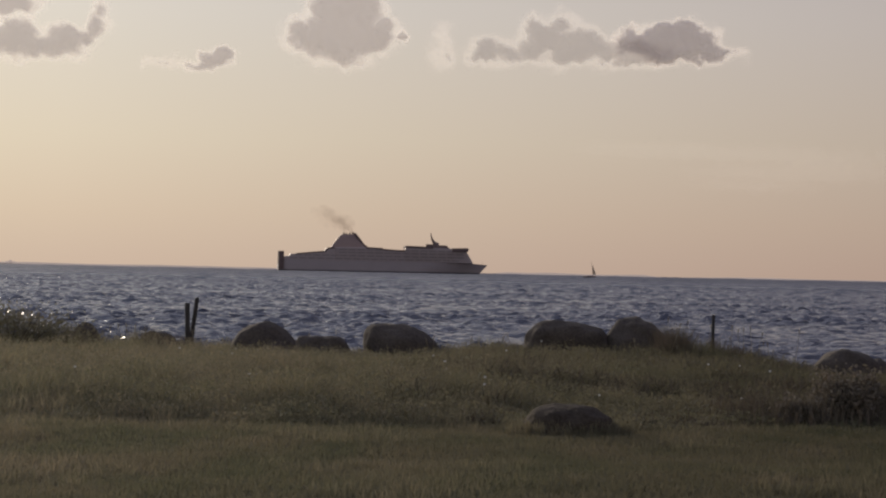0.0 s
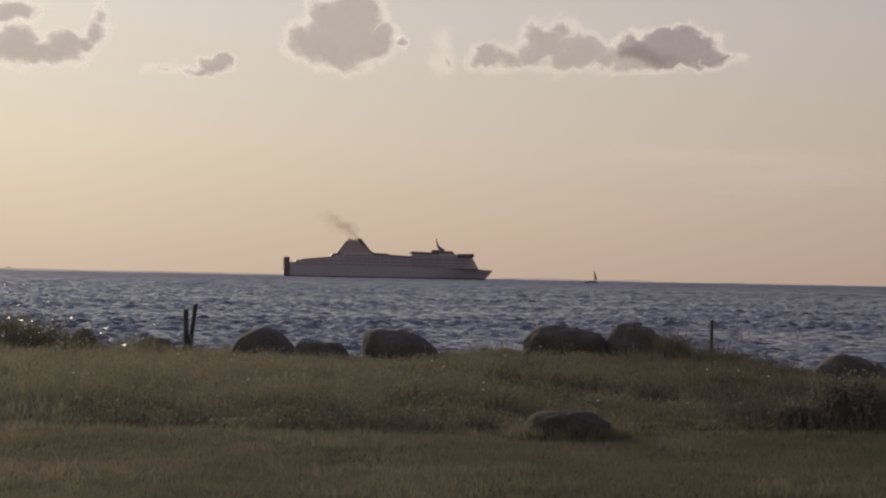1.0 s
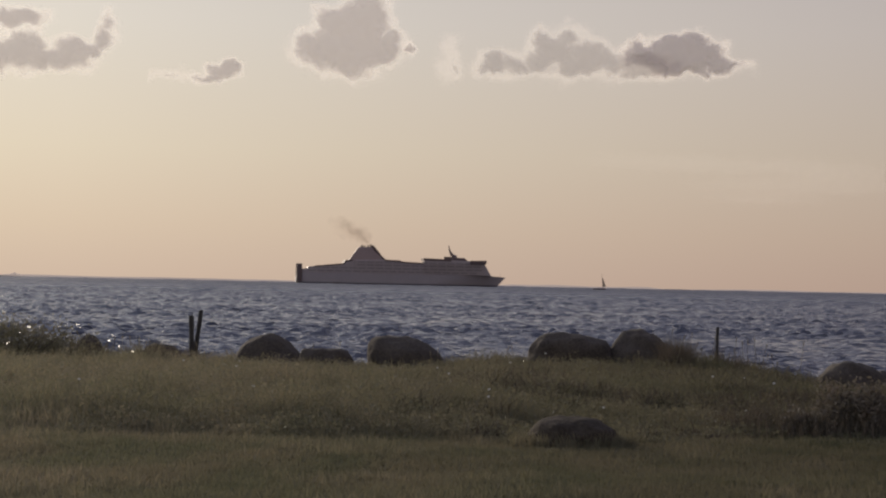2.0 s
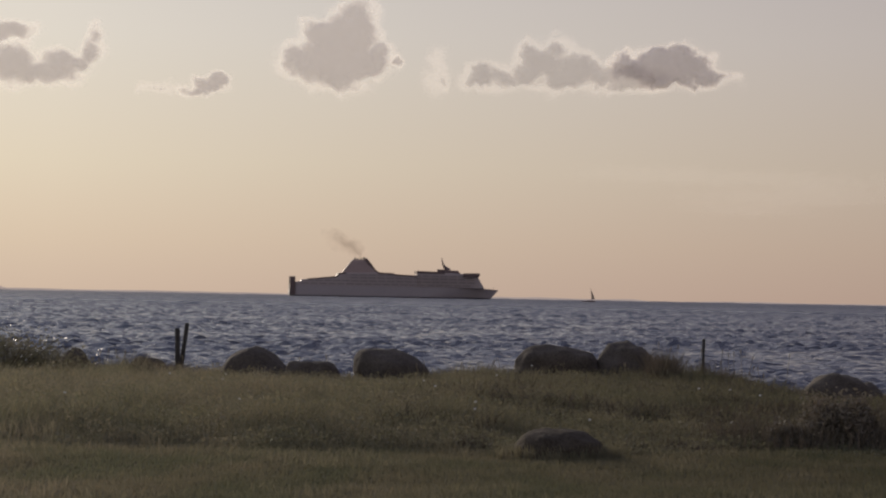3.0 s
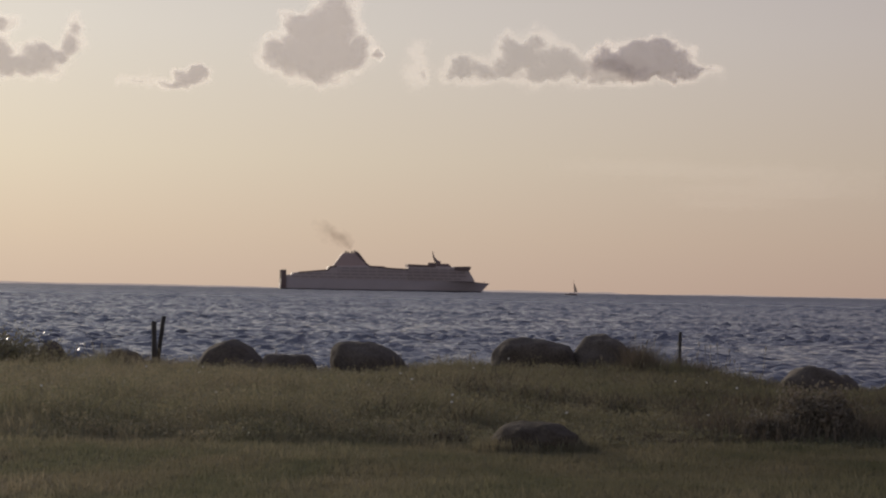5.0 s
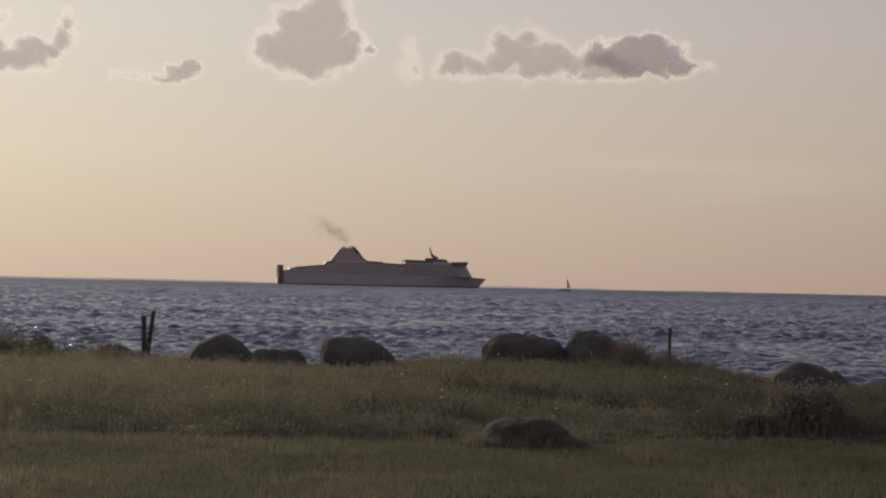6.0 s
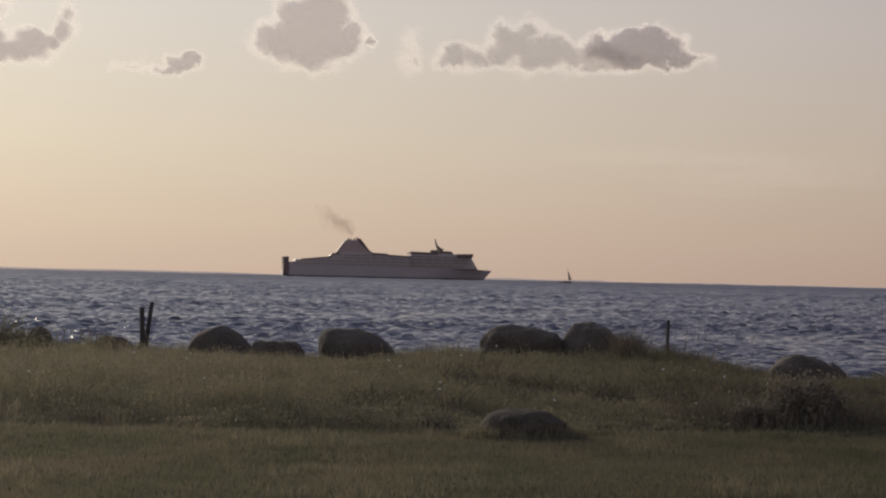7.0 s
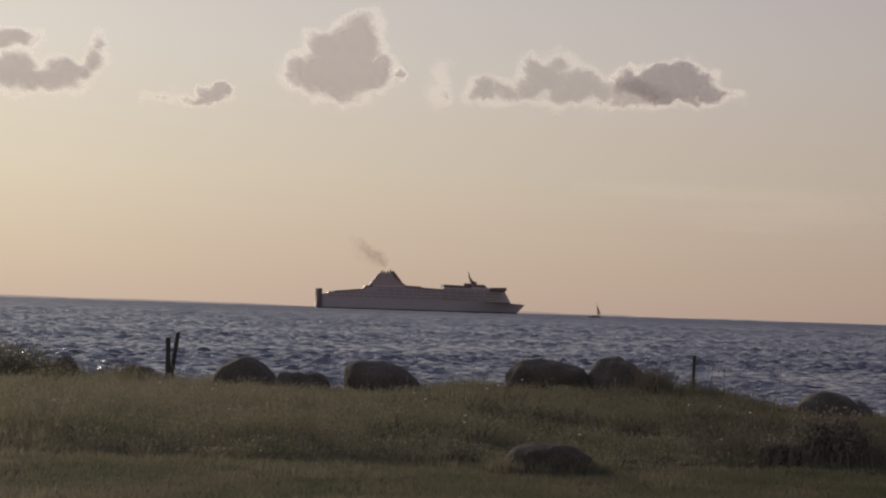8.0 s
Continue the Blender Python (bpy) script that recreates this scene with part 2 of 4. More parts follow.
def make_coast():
    m, n, l, b = material("far_coast_haze_glow", 1.0, 0.0, 0.0)
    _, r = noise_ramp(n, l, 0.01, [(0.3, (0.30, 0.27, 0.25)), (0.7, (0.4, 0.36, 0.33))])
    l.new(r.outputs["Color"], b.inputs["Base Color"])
    # the haze before the distant shore is put in as a faint glow
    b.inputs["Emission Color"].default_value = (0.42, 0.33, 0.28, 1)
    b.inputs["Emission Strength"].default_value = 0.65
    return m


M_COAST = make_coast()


# ---- helpers of this file ----
def mesh_of(bm, name, mat, smooth=False):
    me = bpy.data.meshes.new(name)
    bmesh.ops.recalc_face_normals(bm, faces=bm.faces)
    if smooth:
        for f in bm.faces:
            f.smooth = True
    bm.to_mesh(me)
    bm.free()
    me.materials.append(mat)
    return me


def part(name, bm, mat, parent, label="", smooth=False):
    ob = new(name, mesh_of(bm, name, mat, smooth))
    ob.parent = parent
    return tagged(ob, label)


def thing(name, m, label, category, group="", kind=""):
    ob = new(name)
    ob.matrix_world = m
    return tagged(ob, label, category, group, kind)


def add_box(bm, x0, x1, y0, y1, z0, z1, bevel=0.0):
    made = bmesh.ops.create_cube(bm, size=1.0, matrix=Matrix.Translation(((x0 + x1) / 2, (y0 + y1) / 2, (z0 + z1) / 2))
                                 @ Matrix.Diagonal((x1 - x0, y1 - y0, z1 - z0, 1)))
    if bevel:
        edges = list({ed for v in made["verts"] for ed in v.link_edges})
        bmesh.ops.bevel(bm, geom=edges, offset=bevel, segments=2, affect="EDGES", profile=0.5)


def add_rod(bm, p, q, r0, r1, sides=8):
    p, q = Vector(p), Vector(q)
    d = q - p
    bmesh.ops.create_cone(bm, cap_ends=True, segments=sides, radius1=r0, radius2=r1, depth=d.length,
                          matrix=Matrix.Translation((p + q) / 2) @ d.to_track_quat("Z", "Y").to_matrix().to_4x4())


def extrude_side(profile, half_width, bevel=0.3):
    """A side profile of (x, z) drawn out across the ship."""
    bm = bmesh.new()
    face = bm.faces.new([bm.verts.new((x, -half_width, z)) for x, z in profile])
    made = bmesh.ops.extrude_face_region(bm, geom=[face])
    bmesh.ops.translate(bm, vec=(0, 2 * half_width, 0), verts=[v for v in made["geom"] if isinstance(v, bmesh.types.BMVert)])
    if bevel:
        bmesh.ops.bevel(bm, geom=list(bm.edges), offset=bevel, segments=1, affect="EDGES")
    return bm


def mesh_arrays(name, verts, loops, sizes, mat, smooth=False):
    """A mesh straight from arrays."""
    me = bpy.data.meshes.new(name)
    me.vertices.add(len(verts))
    me.vertices.foreach_set("co", np.asarray(verts, np.float32).ravel())
    me.loops.add(len(loops))
    me.loops.foreach_set("vertex_index", np.asarray(loops, np.int32))
    me.polygons.add(len(sizes))
    starts = np.concatenate(([0], np.cumsum(sizes)[:-1])).astype(np.int32)
    me.polygons.foreach_set("loop_start", starts)
    me.polygons.foreach_set("loop_total", np.asarray(sizes, np.int32))
    if smooth:
        me.polygons.foreach_set("use_smooth", np.ones(len(sizes), bool))
    me.update(calc_edges=True)
    me.materials.append(mat)
    return me


def grid_quads(rows, cols):
    i = np.arange(rows - 1)[:, None] * cols + np.arange(cols - 1)[None, :]
    return np.stack((i, i + 1, i + cols + 1, i + cols), -1).reshape(-1, 4)


def waves2(x, y, seed, octaves=4, scale=1.0):
    """Smooth uneven field of about -1 to 1 from turned sines."""
    rng = np.random.RandomState(seed)
    total, amp, norm = 0, 1.0, 0
    for o in range(octaves):
        for _ in range(5):
            an, ph = rng.uniform(0, 2 * math.pi), rng.uniform(0, 2 * math.pi)
            k = 2 ** o / scale * rng.uniform(0.8, 1.25)
            total = total + amp * np.sin(k * (x * math.cos(an) + y * math.sin(an)) + ph + 0.9 * np.sin(0.61 * k * (y * math.cos(an) - x * math.sin(an)) + 2 * ph))
        norm += 2.2 * amp
        amp *= 0.55
    return total / norm


# ---- ground ----
def ground_z(x, y):
    x, y = np.asarray(x, float), np.asarray(y, float)
    z = np.interp(y, [-5000, 24, 34, 46, 52, 60, 80, 400, 5000], [2.9, 2.88, 2.84, 2.7, 2.2, 0.0, -1.5, -8, -30])
    near = np.clip((58 - y) / 12, 0, 1)
    return z + near * (0.05 * waves2(x, y, 3, 3, 2.5) - 0.0) - near * np.clip((x - 4.6) / 2.0, 0, 1) * np.clip((y - 34) / 8, 0, 1) * 0.2


def build_ground():
    xs = np.concatenate((np.array([-5000, -2500, -1200, -600, -300, -150, -80, -50, -35.0]), np.linspace(-25, 25, 101), np.array([35, 50, 80, 150, 300, 600, 1200, 2500, 5000.0])))
    ys = np.concatenate((np.array([-5000, -2000, -800, -300, -100, -40, -15, 0, 8.0]), np.linspace(12, 64, 131), np.array([70, 80, 100, 150, 250, 400, 800, 1600, 3000, 5000.0])))
    gx, gy = np.meshgrid(xs, ys)
    v = np.stack((gx, gy, ground_z(gx, gy)), -1).reshape(-1, 3)
    q = grid_quads(len(ys), len(xs))
    tagged(new("ground", mesh_arrays("ground", v, q.ravel(), np.full(len(q), 4), M_SOIL, True)),
           "brownish green meadow ground sloping down to the shore", "ground", kind="structure")


build_ground()


# ---- sea ----
def sea_height(x, y):
    """Short wind waves with long uneven crests; they calm with nothing but distance between the points that carry them."""
    r = np.hypot(x, y)
    rng = np.random.RandomState(11)
    z = np.zeros_like(x)
    for lam, amp, n, fade in ((9.0, 0.018, 5, 6000), (4.5, 0.030, 9, 1500), (2.6, 0.044, 14, 800), (1.5, 0.031, 14, 420), (0.9, 0.014, 10, 220)):
        for _ in range(n):
            an = radians(rng.uniform(-72, 72) + 8)
            k = 2 * math.pi / (lam * rng.uniform(0.75, 1.3))
            ph, warp = rng.uniform(0, 6.28, 2)
            phase = k * (x * math.sin(an) + y * math.cos(an)) + ph + 1.2 * np.sin(0.3 * k * (x * math.cos(an) - y * math.sin(an)) + warp)
            z += amp * (np.sin(phase) + 0.25 * np.cos(2 * phase)) * np.exp(-r / fade) ** 0.5
    z = z * (0.85 + 0.4 * waves2(x, y, 5, 3, 14.0))
    # further out only the longer seas stand up
    far = np.clip((r - 180) / 500, 0, 1) * np.minimum(1, 650 / r) ** 1.25
    s, th = np.log(r), np.arctan2(x, y)
    for lam, slope, n in ((0.022, 0.05, 6), (0.013, 0.055, 7)):
        for _ in range(n):
            q, c, ph = 2 * math.pi / (lam * rng.uniform(0.8, 1.3)), rng.uniform(-1, 1) * 2 * math.pi / 0.011, rng.uniform(0, 6.28)
            z += far * slope * r / q * np.sin(q * s + c * th + ph + 1.1 * np.sin(0.37 * c * th + 2 * ph))
    return z


def build_sea():
    r = 58 * np.exp(np.arange(0, math.log(2600 / 58), 0.0022))
    t = np.arange(-0.232, 0.2321, 0.0015)
    gr, gt = np.meshgrid(r, t, indexing="ij")
    x, y = gr * gt, gr
    z = sea_height(x, y)
    v = np.stack((x, y, z), -1).reshape(-1, 3)
    q = grid_quads(len(r), len(t))
    loops, sizes = [q.ravel()], [np.full(len(q), 4)]
    # calm water on both sides, seen from nowhere on the shore
    base = len(v)
    extra = []
    for side in (-1, 1):
        rr = np.array([58.0, 120, 300, 800, 1600, 2600])
        for a_ in (0.2312, 0.6, 1.3, 3.0):
            extra += [(side * min(k * a_, 4930), k, 0.0) for k in rr]
    v = np.concatenate((v, np.array(extra)))
    for s in range(2):
        for c in range(3):
            for k in range(5):
                i = base + s * 24 + c * 6 + k
                f = [i, i + 6, i + 7, i + 1]
                loops.append(np.array(f if s else f[::-1])), sizes.append(np.array([4]))
    return tagged(new("water", mesh_arrays("water", v, np.concatenate(loops), np.concatenate(sizes), M_WATER, True)),
                  "choppy grey-blue evening sea with short glinting waves", "sea", kind="structure")


sea = build_sea()


# ---- far coast ----
def build_coast(name, x0, x1, y, top, seed):
    n = 120
    xs = np.linspace(x0, x1, n)
    u = np.linspace(0, 1, n)
    hs = top * np.clip(np.minimum(u, 1 - u) * 9, 0.05, 1) * (0.8 + 0.35 * waves2(xs, xs * 0, seed, 4, 32.0))
    v, loops = [], []
    for px, h in zip(xs, hs):
        v += [(px, y, -0.5), (px, y + 3, h), (px, y + 18, h * 0.9), (px, y + 22, -0.5)]
    q = grid_quads(n, 4)
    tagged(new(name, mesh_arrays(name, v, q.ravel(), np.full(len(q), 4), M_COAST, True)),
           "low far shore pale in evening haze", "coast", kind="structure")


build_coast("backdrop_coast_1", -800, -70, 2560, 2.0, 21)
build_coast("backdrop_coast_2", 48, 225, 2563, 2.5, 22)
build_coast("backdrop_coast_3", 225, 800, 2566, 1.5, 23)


def build_islet():
    isle = thing("islet", pose(-438, 2545, 0), "small dark wooded islet low on the horizon", "islet")
    bm = bmesh.new()
    for dx, h, w in ((0, 3.9, 3.2), (-3, 3.0, 3.2), (4, 2.6, 4), (7.5, 1.7, 4), (-8, 2.0, 6), (-16, 1.9, 8), (-26, 1.8, 9), (-38, 1.6, 10)):
        bmesh.ops.create_icosphere(bm, subdivisions=2, radius=1.0, matrix=Matrix.Translation((dx, 0, 0)) @ Matrix.Diagonal((w, 5, h, 1)))
    for vv in bm.verts:
        vv.co += 0.6 * noise.noise_vector(vv.co * 0.5)
    # the trees share the coast's glowing haze colour
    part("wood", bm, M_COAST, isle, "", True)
    bm = bmesh.new()
    bmesh.ops.create_icosphere(bm, subdivisions=2, radius=1.0, matrix=Matrix.Translation((-16, 0, 0)) @ Matrix.Diagonal((30, 8, 0.9, 1)))
    part("shore", bm, M_STONE, isle, "", True)


build_islet()


# ---- clouds and smoke ----
def vapour_mesh(name, ellipses, mat, step, ragged, depth, seed, fall=1.0):
    """Lumpy body of vapour: joined ellipses (x, z, half width, half height) swell it, broken up by noise; it is thick in the middle, thin at its ragged rim."""
    el = np.array(ellipses, float)
    pad = ragged * 2.2
    x0, x1 = (el[:, 0] - el[:, 2]).min() - pad, (el[:, 0] + el[:, 2]).max() + pad
    z0, z1 = (el[:, 1] - el[:, 3]).min() - pad, (el[:, 1] + el[:, 3]).max() + pad
    xs, zs = np.arange(x0, x1 + step, step), np.arange(z0, z1 + step, step)
    gx, gz = np.meshgrid(xs, zs)
    wx = gx + ragged * 0.75 * waves2(gx, gz, seed, 5, ragged * 0.9)
    wz = gz + ragged * 0.75 * waves2(gx, gz, seed + 1, 5, ragged * 0.9)
    # distance into the joined ellipses, in lengths of the ragged edge
    d = np.full(gx.shape, -9.0)
    for ex, ez, ew, eh in el:
        q = np.hypot((wx - ex) / ew, (wz - ez) / eh)
        d = np.maximum(d, (1 - q) * min(ew, eh) / ragged)
    puffs = np.abs(waves2(gx, gz, seed + 4, 4, ragged * 0.45))
    d = d * fall + 0.42 - 0.26 * puffs + 0.28 * waves2(gx, gz, seed + 2, 5, ragged * 1.3)
    body = np.clip((d + 0.65) / 2.3, 0, 1.0)
    body = body * body * (3 - 2 * body)
    lump = body ** 1.3 * depth * 0.36 * (1 + 0.2 * waves2(gx, gz, seed + 3, 3, ragged * 1.2))
    rows, cols = gx.shape
    front = np.stack((gx, -lump - 0.08 * depth, gz), -1).reshape(-1, 3)
    back = np.stack((gx, lump * 0.6 + 0.08 * depth, gz), -1).reshape(-1, 3)
    q = grid_quads(rows, cols)
    q = q[(body.ravel()[q] > 0).any(1)]
    n = rows * cols
    faces = np.concatenate((q, q[:, ::-1] + n))
    used, inv = np.unique(faces.ravel(), return_inverse=True)
    v = np.concatenate((front, back))[used]
    me = mesh_arrays(name, v, inv.ravel(), np.full(len(faces), 4), mat, True)
    att = me.attributes.new("depth", "FLOAT", "POINT")
    att.data.foreach_set("value", np.concatenate((body.ravel(), body.ravel()))[used].astype(np.float32))
    return me


CLOUD_Y = 4600.0


def build_cloud(x, z, ellipses, seed, label, depth=30.0, ragged=16.0, fall=1.0, mat=M_CLOUD):
    ob = new("cloud", vapour_mesh("cloud", ellipses, mat, 2.2, ragged, depth, seed, fall))
    ob.matrix_world = pose(x, CLOUD_Y, z)
    return tagged(ob, label, "cloud", group="evening clouds")


clouds = [
    build_cloud(-195, 426, [(0, 0, 98, 48), (34, 72, 37, 37), (14, 37, 68, 50), (-67, 0, 33, 27), (1, -36, 54, 19), (74, 5, 33, 27), (49, 93, 25, 19), (-22, 46, 41, 31)], 31,
                "tall grey cumulus cloud with a bright ragged rim"),
    build_cloud(-83, 427, [(0, 0, 9, 9)], 45, "tiny grey scrap of cloud", 3.0, 7.0),
    build_cloud(73, 403, [(0, 0, 37, 25), (49, -7, 43, 17), (110, 26, 43, 37), (135, 54, 33, 23), (178, 16, 57, 31), (235, 2, 54, 22), (85, 3, 48, 26), (268, 6, 56, 26), (300, 2, 52, 24), (225, 6, 56, 28), (150, 2, 70, 26), (40, 0, 60, 20)], 33,
                "long low bank of pale puffy cloud", 26.0, 14.0, 0.9, M_PALE),
    build_cloud(416, 427, [(0, 0, 81, 37), (-41, -10, 62, 27), (50, -17, 48, 16), (92, -18, 25, 8), (10, 21, 43, 23), (-73, 6, 31, 19), (8, -22, 92, 15)], 43,
                "dark grey cloud with a bright upper edge", 30.0, 11.0, 0.9, M_GREY),
    build_cloud(-425, 379, [(0, 0, 34, 15), (16, 9, 23, 16), (-26, -13, 26, 9)], 52, "small grey wisp of cloud with a pale edge", 10.0, 7.0),
    build_cloud(-519, 372, [(0, 0, 23, 6)], 46, "faint pale wisp of cloud", 3.0, 9.0, 0.7, M_PALE),
    build_cloud(-752, 399, [(0, 0, 93, 25), (-42, 15, 62, 31), (49, 14, 43, 23), (90, 15, 27, 19), (108, 32, 19, 30), (118, 62, 10, 16), (-114, -1, 83, 31)], 35,
                "broad grey cloud with a curled bright tip", 26.0, 14.0),
    build_cloud(-794, 473, [(0, 0, 48, 18), (-43, -3, 52, 17)], 36, "flat pale strip of cloud", 9.0, 10.0),
    build_cloud(-10, 411, [(0, 0, 9, 22), (7, -16, 11, 13)], 37, "thin pale shred of cloud", 3.0, 11.0, 0.5, M_PALE),
    build_cloud(530, 226, [(0, 0, 270, 15), (-120, 6, 160, 12), (140, -4, 170, 12)], 38, "faint long streak of high thin cloud", 12.0, 9.0, 1.0, M_STREAK),
    build_cloud(640, 190, [(0, 0, 200, 16), (-70, -22, 100, 12), (60, 12, 150, 12)], 39, "faint grey streak of high thin cloud", 12.0, 9.0, 1.0, M_STREAK),
]


# ---- the ferry ----
SHIP_Y, SHIP_X, SHIP_SPEED, SHIP_TURN = 2100.0, -138.2, 5.89, math.degrees(0.1)


def loft_hull(z0, z_of, x_shift):
    """Hull between height z0 and the deck line, pinched towards the bow, raked at stem and stern."""
    bm = bmesh.new()
    rows = []
    for i in range(41):
        u = i / 40
        ring = []
        for k in range(5):
            w = k / 4
            top = z_of(u)
            z = z0 + (top - z0) * w
            length = 170 + 6.9 * (max(z, 0) / 8.0) ** 1.2
            x = u * length + (1 - u) * (0.6 * w)
            taper = 1 - max(0, (u - 0.66) / 0.34) ** (1.7 + 0.8 * w)
            half = max(0.05, 12.6 * taper * (0.93 + 0.07 * w) * (0.9 + 0.1 * min(1, u * 12)))
            ring.append((x, half, z))
        rows.append([bm.verts.new((x, -h, z)) for x, h, z in ring] + [bm.verts.new((x, h, z)) for x, h, z in reversed(ring)])
    for r0, r1 in zip(rows, rows[1:]):
        for k in range(9):
            bm.faces.new((r0[k], r1[k], r1[k + 1], r0[k + 1]))
        bm.faces.new((r0[9], r1[9], r1[0], r0[0]))
    bm.faces.new(rows[0]), bm.faces.new(rows[-1][::-1])
    return bm


def build_ferry():
    ship = thing("ferry", pose(SHIP_X, SHIP_Y, 0, 0, 0, SHIP_TURN), "large passenger ferry under way, dark against the evening sky", "ship")
    part("boot_band", loft_hull(-2.5, lambda u: 1.2, 0), M_BOOT, ship, "dark paint at the waterline")
    bm = loft_hull(1.2, lambda u: 9.2 - 1.2 * max(0, (u - 0.9) / 0.1), 0)
    part("hull", bm, M_HULL, ship, "grey painted hull")
    # stern towers beside the ramp; their dark lower part stands in for the shaded transom
    for y0, y1 in ((-12.75, -7.5), (7.5, 12.75)):
        bm = bmesh.new()
        add_box(bm, 0.7, 5.0, y0, y1, 1.6, 16.4, 0.3)
        part("stern_tower_shade", bm, M_DARK, ship)
    bm = bmesh.new()
    add_box(bm, 0.3, 1.0, -7.3, 7.3, 2.0, 10.5, 0.15)
    part("stern_ramp", bm, M_DARK, ship)
    # deckhouses, stepped as the decks rise
    part("aft_deckhouse", extrude_side([(5.0, 9.0), (5.0, 12.0), (9.5, 12.6), (10.5, 14.1), (15.4, 14.4), (39.0, 16.8), (41.0, 19.6), (44.6, 19.8), (48, 20.3), (48, 9.0)], 12.0), M_WHITE, ship)
    part("mid_deckhouse", extrude_side([(48.1, 9.0), (48.1, 20.2), (73.7, 20.8), (87, 20.2), (88, 19.4), (104, 18.5), (106.6, 18.5), (106.6, 9.0)], 11.9), M_WHITE, ship)
    part("forward_deckhouse", extrude_side([(106.7, 9.0), (106.7, 22.2), (129.6, 21.6), (144.6, 21.2), (157.6, 21.2), (158.0, 18.2), (163.4, 9.0)], 11.6), M_WHITE, ship)
    part("top_deck", extrude_side([(106.4, 20.9), (106.4, 22.9), (129.6, 22.3), (129.6, 20.6)], 11.9, 0.05), M_DARK, ship)
    part("aft_roof", extrude_side([(15.4, 14.0), (15.4, 14.9), (39.0, 17.3), (41.0, 20.0), (47.0, 20.6), (47.0, 19.4), (42.0, 18.7), (39.6, 16.2)], 12.25, 0.05), M_DARK, ship)
    part("mid_roof", extrude_side([(73.5, 19.8), (73.5, 21.1), (87, 20.6), (88, 19.8), (106.3, 18.9), (106.3, 17.6), (88, 18.5), (87, 19.3)], 12.15, 0.05), M_DARK, ship)
    part("bridge", extrude_side([(145.5, 18.6), (145.5, 21.5), (158.6, 21.9), (159.4, 21.2), (158.5, 18.6)], 13.4, 0.2), M_DARK, ship)
    part("radar_house", extrude_side([(130.5, 21.5), (131.0, 24.0), (141.5, 23.8), (144.0, 21.3)], 5.0, 0.3), M_DARK, ship)
    # deck ledges and window bands along both sides
    for x0, x1, z in ((8, 155, 9.6), (12, 158, 12.2), (49, 158, 14.9), (49, 157, 17.4)):
        for s in (-1, 1):
            w = 12.0
            bm = bmesh.new()
            add_box(bm, x0, x1, s * w - 0.3, s * w + 0.3, z, z + 0.35, 0.05)
            part("deck_ledge", bm, M_HULL, ship)
            for wx in np.arange(x0 + 2, x1 - 6, 7.5):
                bm = bmesh.new()
                add_box(bm, wx, wx + 6.2, s * w - 0.08, s * w + 0.08, z + 0.9, z + 1.8)
                part("window", bm, M_BAND, ship)
    # funnel
    bm = bmesh.new()
    low = [(43.4, -6.5, 19.3), (74.0, -6.5, 19.3), (74.0, 6.5, 19.3), (43.4, 6.5, 19.3)]
    mid = [(51.4, -4.5, 29.8), (65.0, -4.5, 29.8), (65.0, 4.5, 29.8), (51.4, 4.5, 29.8)]
    top = [(52.9, -3.8, 31.4), (63.4, -3.8, 31.4), (63.4, 3.8, 31.4), (52.9, 3.8, 31.4)]
    rings = [[bm.verts.new(c) for c in r] for r in (low, mid, top)]
    for r0, r1 in zip(rings, rings[1:]):
        for k in range(4):
            bm.faces.new((r0[k], r0[(k + 1) % 4], r1[(k + 1) % 4], r1[k]))
    bm.faces.new(rings[0][::-1]), bm.faces.new(rings[-1])
    bmesh.ops.bevel(bm, geom=list(bm.edges), offset=0.35, segments=2, affect="EDGES")
    funnel = part("funnel", bm, M_FUNNEL, ship, "tall sloping brownish funnel casing")
    bm = extrude_side([(62.6, 32.6), (64.6, 32.9), (68.4, 28.4), (72.2, 23.4), (76.2, 20.6), (73.2, 20.2), (69.6, 22.6), (65.4, 28.2)], 5.2, 0.2)
    part("funnel_fin", bm, M_DARK, funnel)
    for px, py, h in ((55.2, -2, 33.0), (57.6, 2, 32.6), (60.2, -2, 32.9), (62.8, 1.5, 33.8)):
        bm = bmesh.new()
        add_rod(bm, (px, py, 31.3), (px - 0.2, py, h), 0.75, 0.65, 12)
        part("exhaust_pipe", bm, M_DARK, funnel)
    # raked mast with its cross arm
    bm = bmesh.new()
    pts = [(134.5, 23.6, 2.2), (131.5, 25.6, 1.5), (129.8, 28.2, 0.9), (128.8, 31.0, 0.55), (128.3, 34.2, 0.25)]
    for (xa, za, ra), (xb, zb, rb) in zip(pts, pts[1:]):
        add_rod(bm, (xa, 0, za), (xb, 0, zb), ra, rb, 10)
    mast = part("mast", bm, M_DARK, ship)
    bm = bmesh.new()
    add_rod(bm, (129.6, -4, 28.6), (129.6, 4, 28.6), 0.25, 0.25, 8)
    part("cross_arm", bm, M_DARK, mast)
    bm = bmesh.new()
    add_box(bm, 124.5, 131.0, -0.4, 0.4, 22.0, 24.6, 0.2)
    part("radar_scanner", bm, M_DARK, mast)
    # bow bulwark and jackstaff
    bm = bmesh.new()
    add_rod(bm, (172.5, 0, 8.0), (172.5, 0, 10.4), 0.12, 0.08, 6)
    part("jackstaff", bm, M_DARK, ship)
    return ship


ferry = build_ferry()

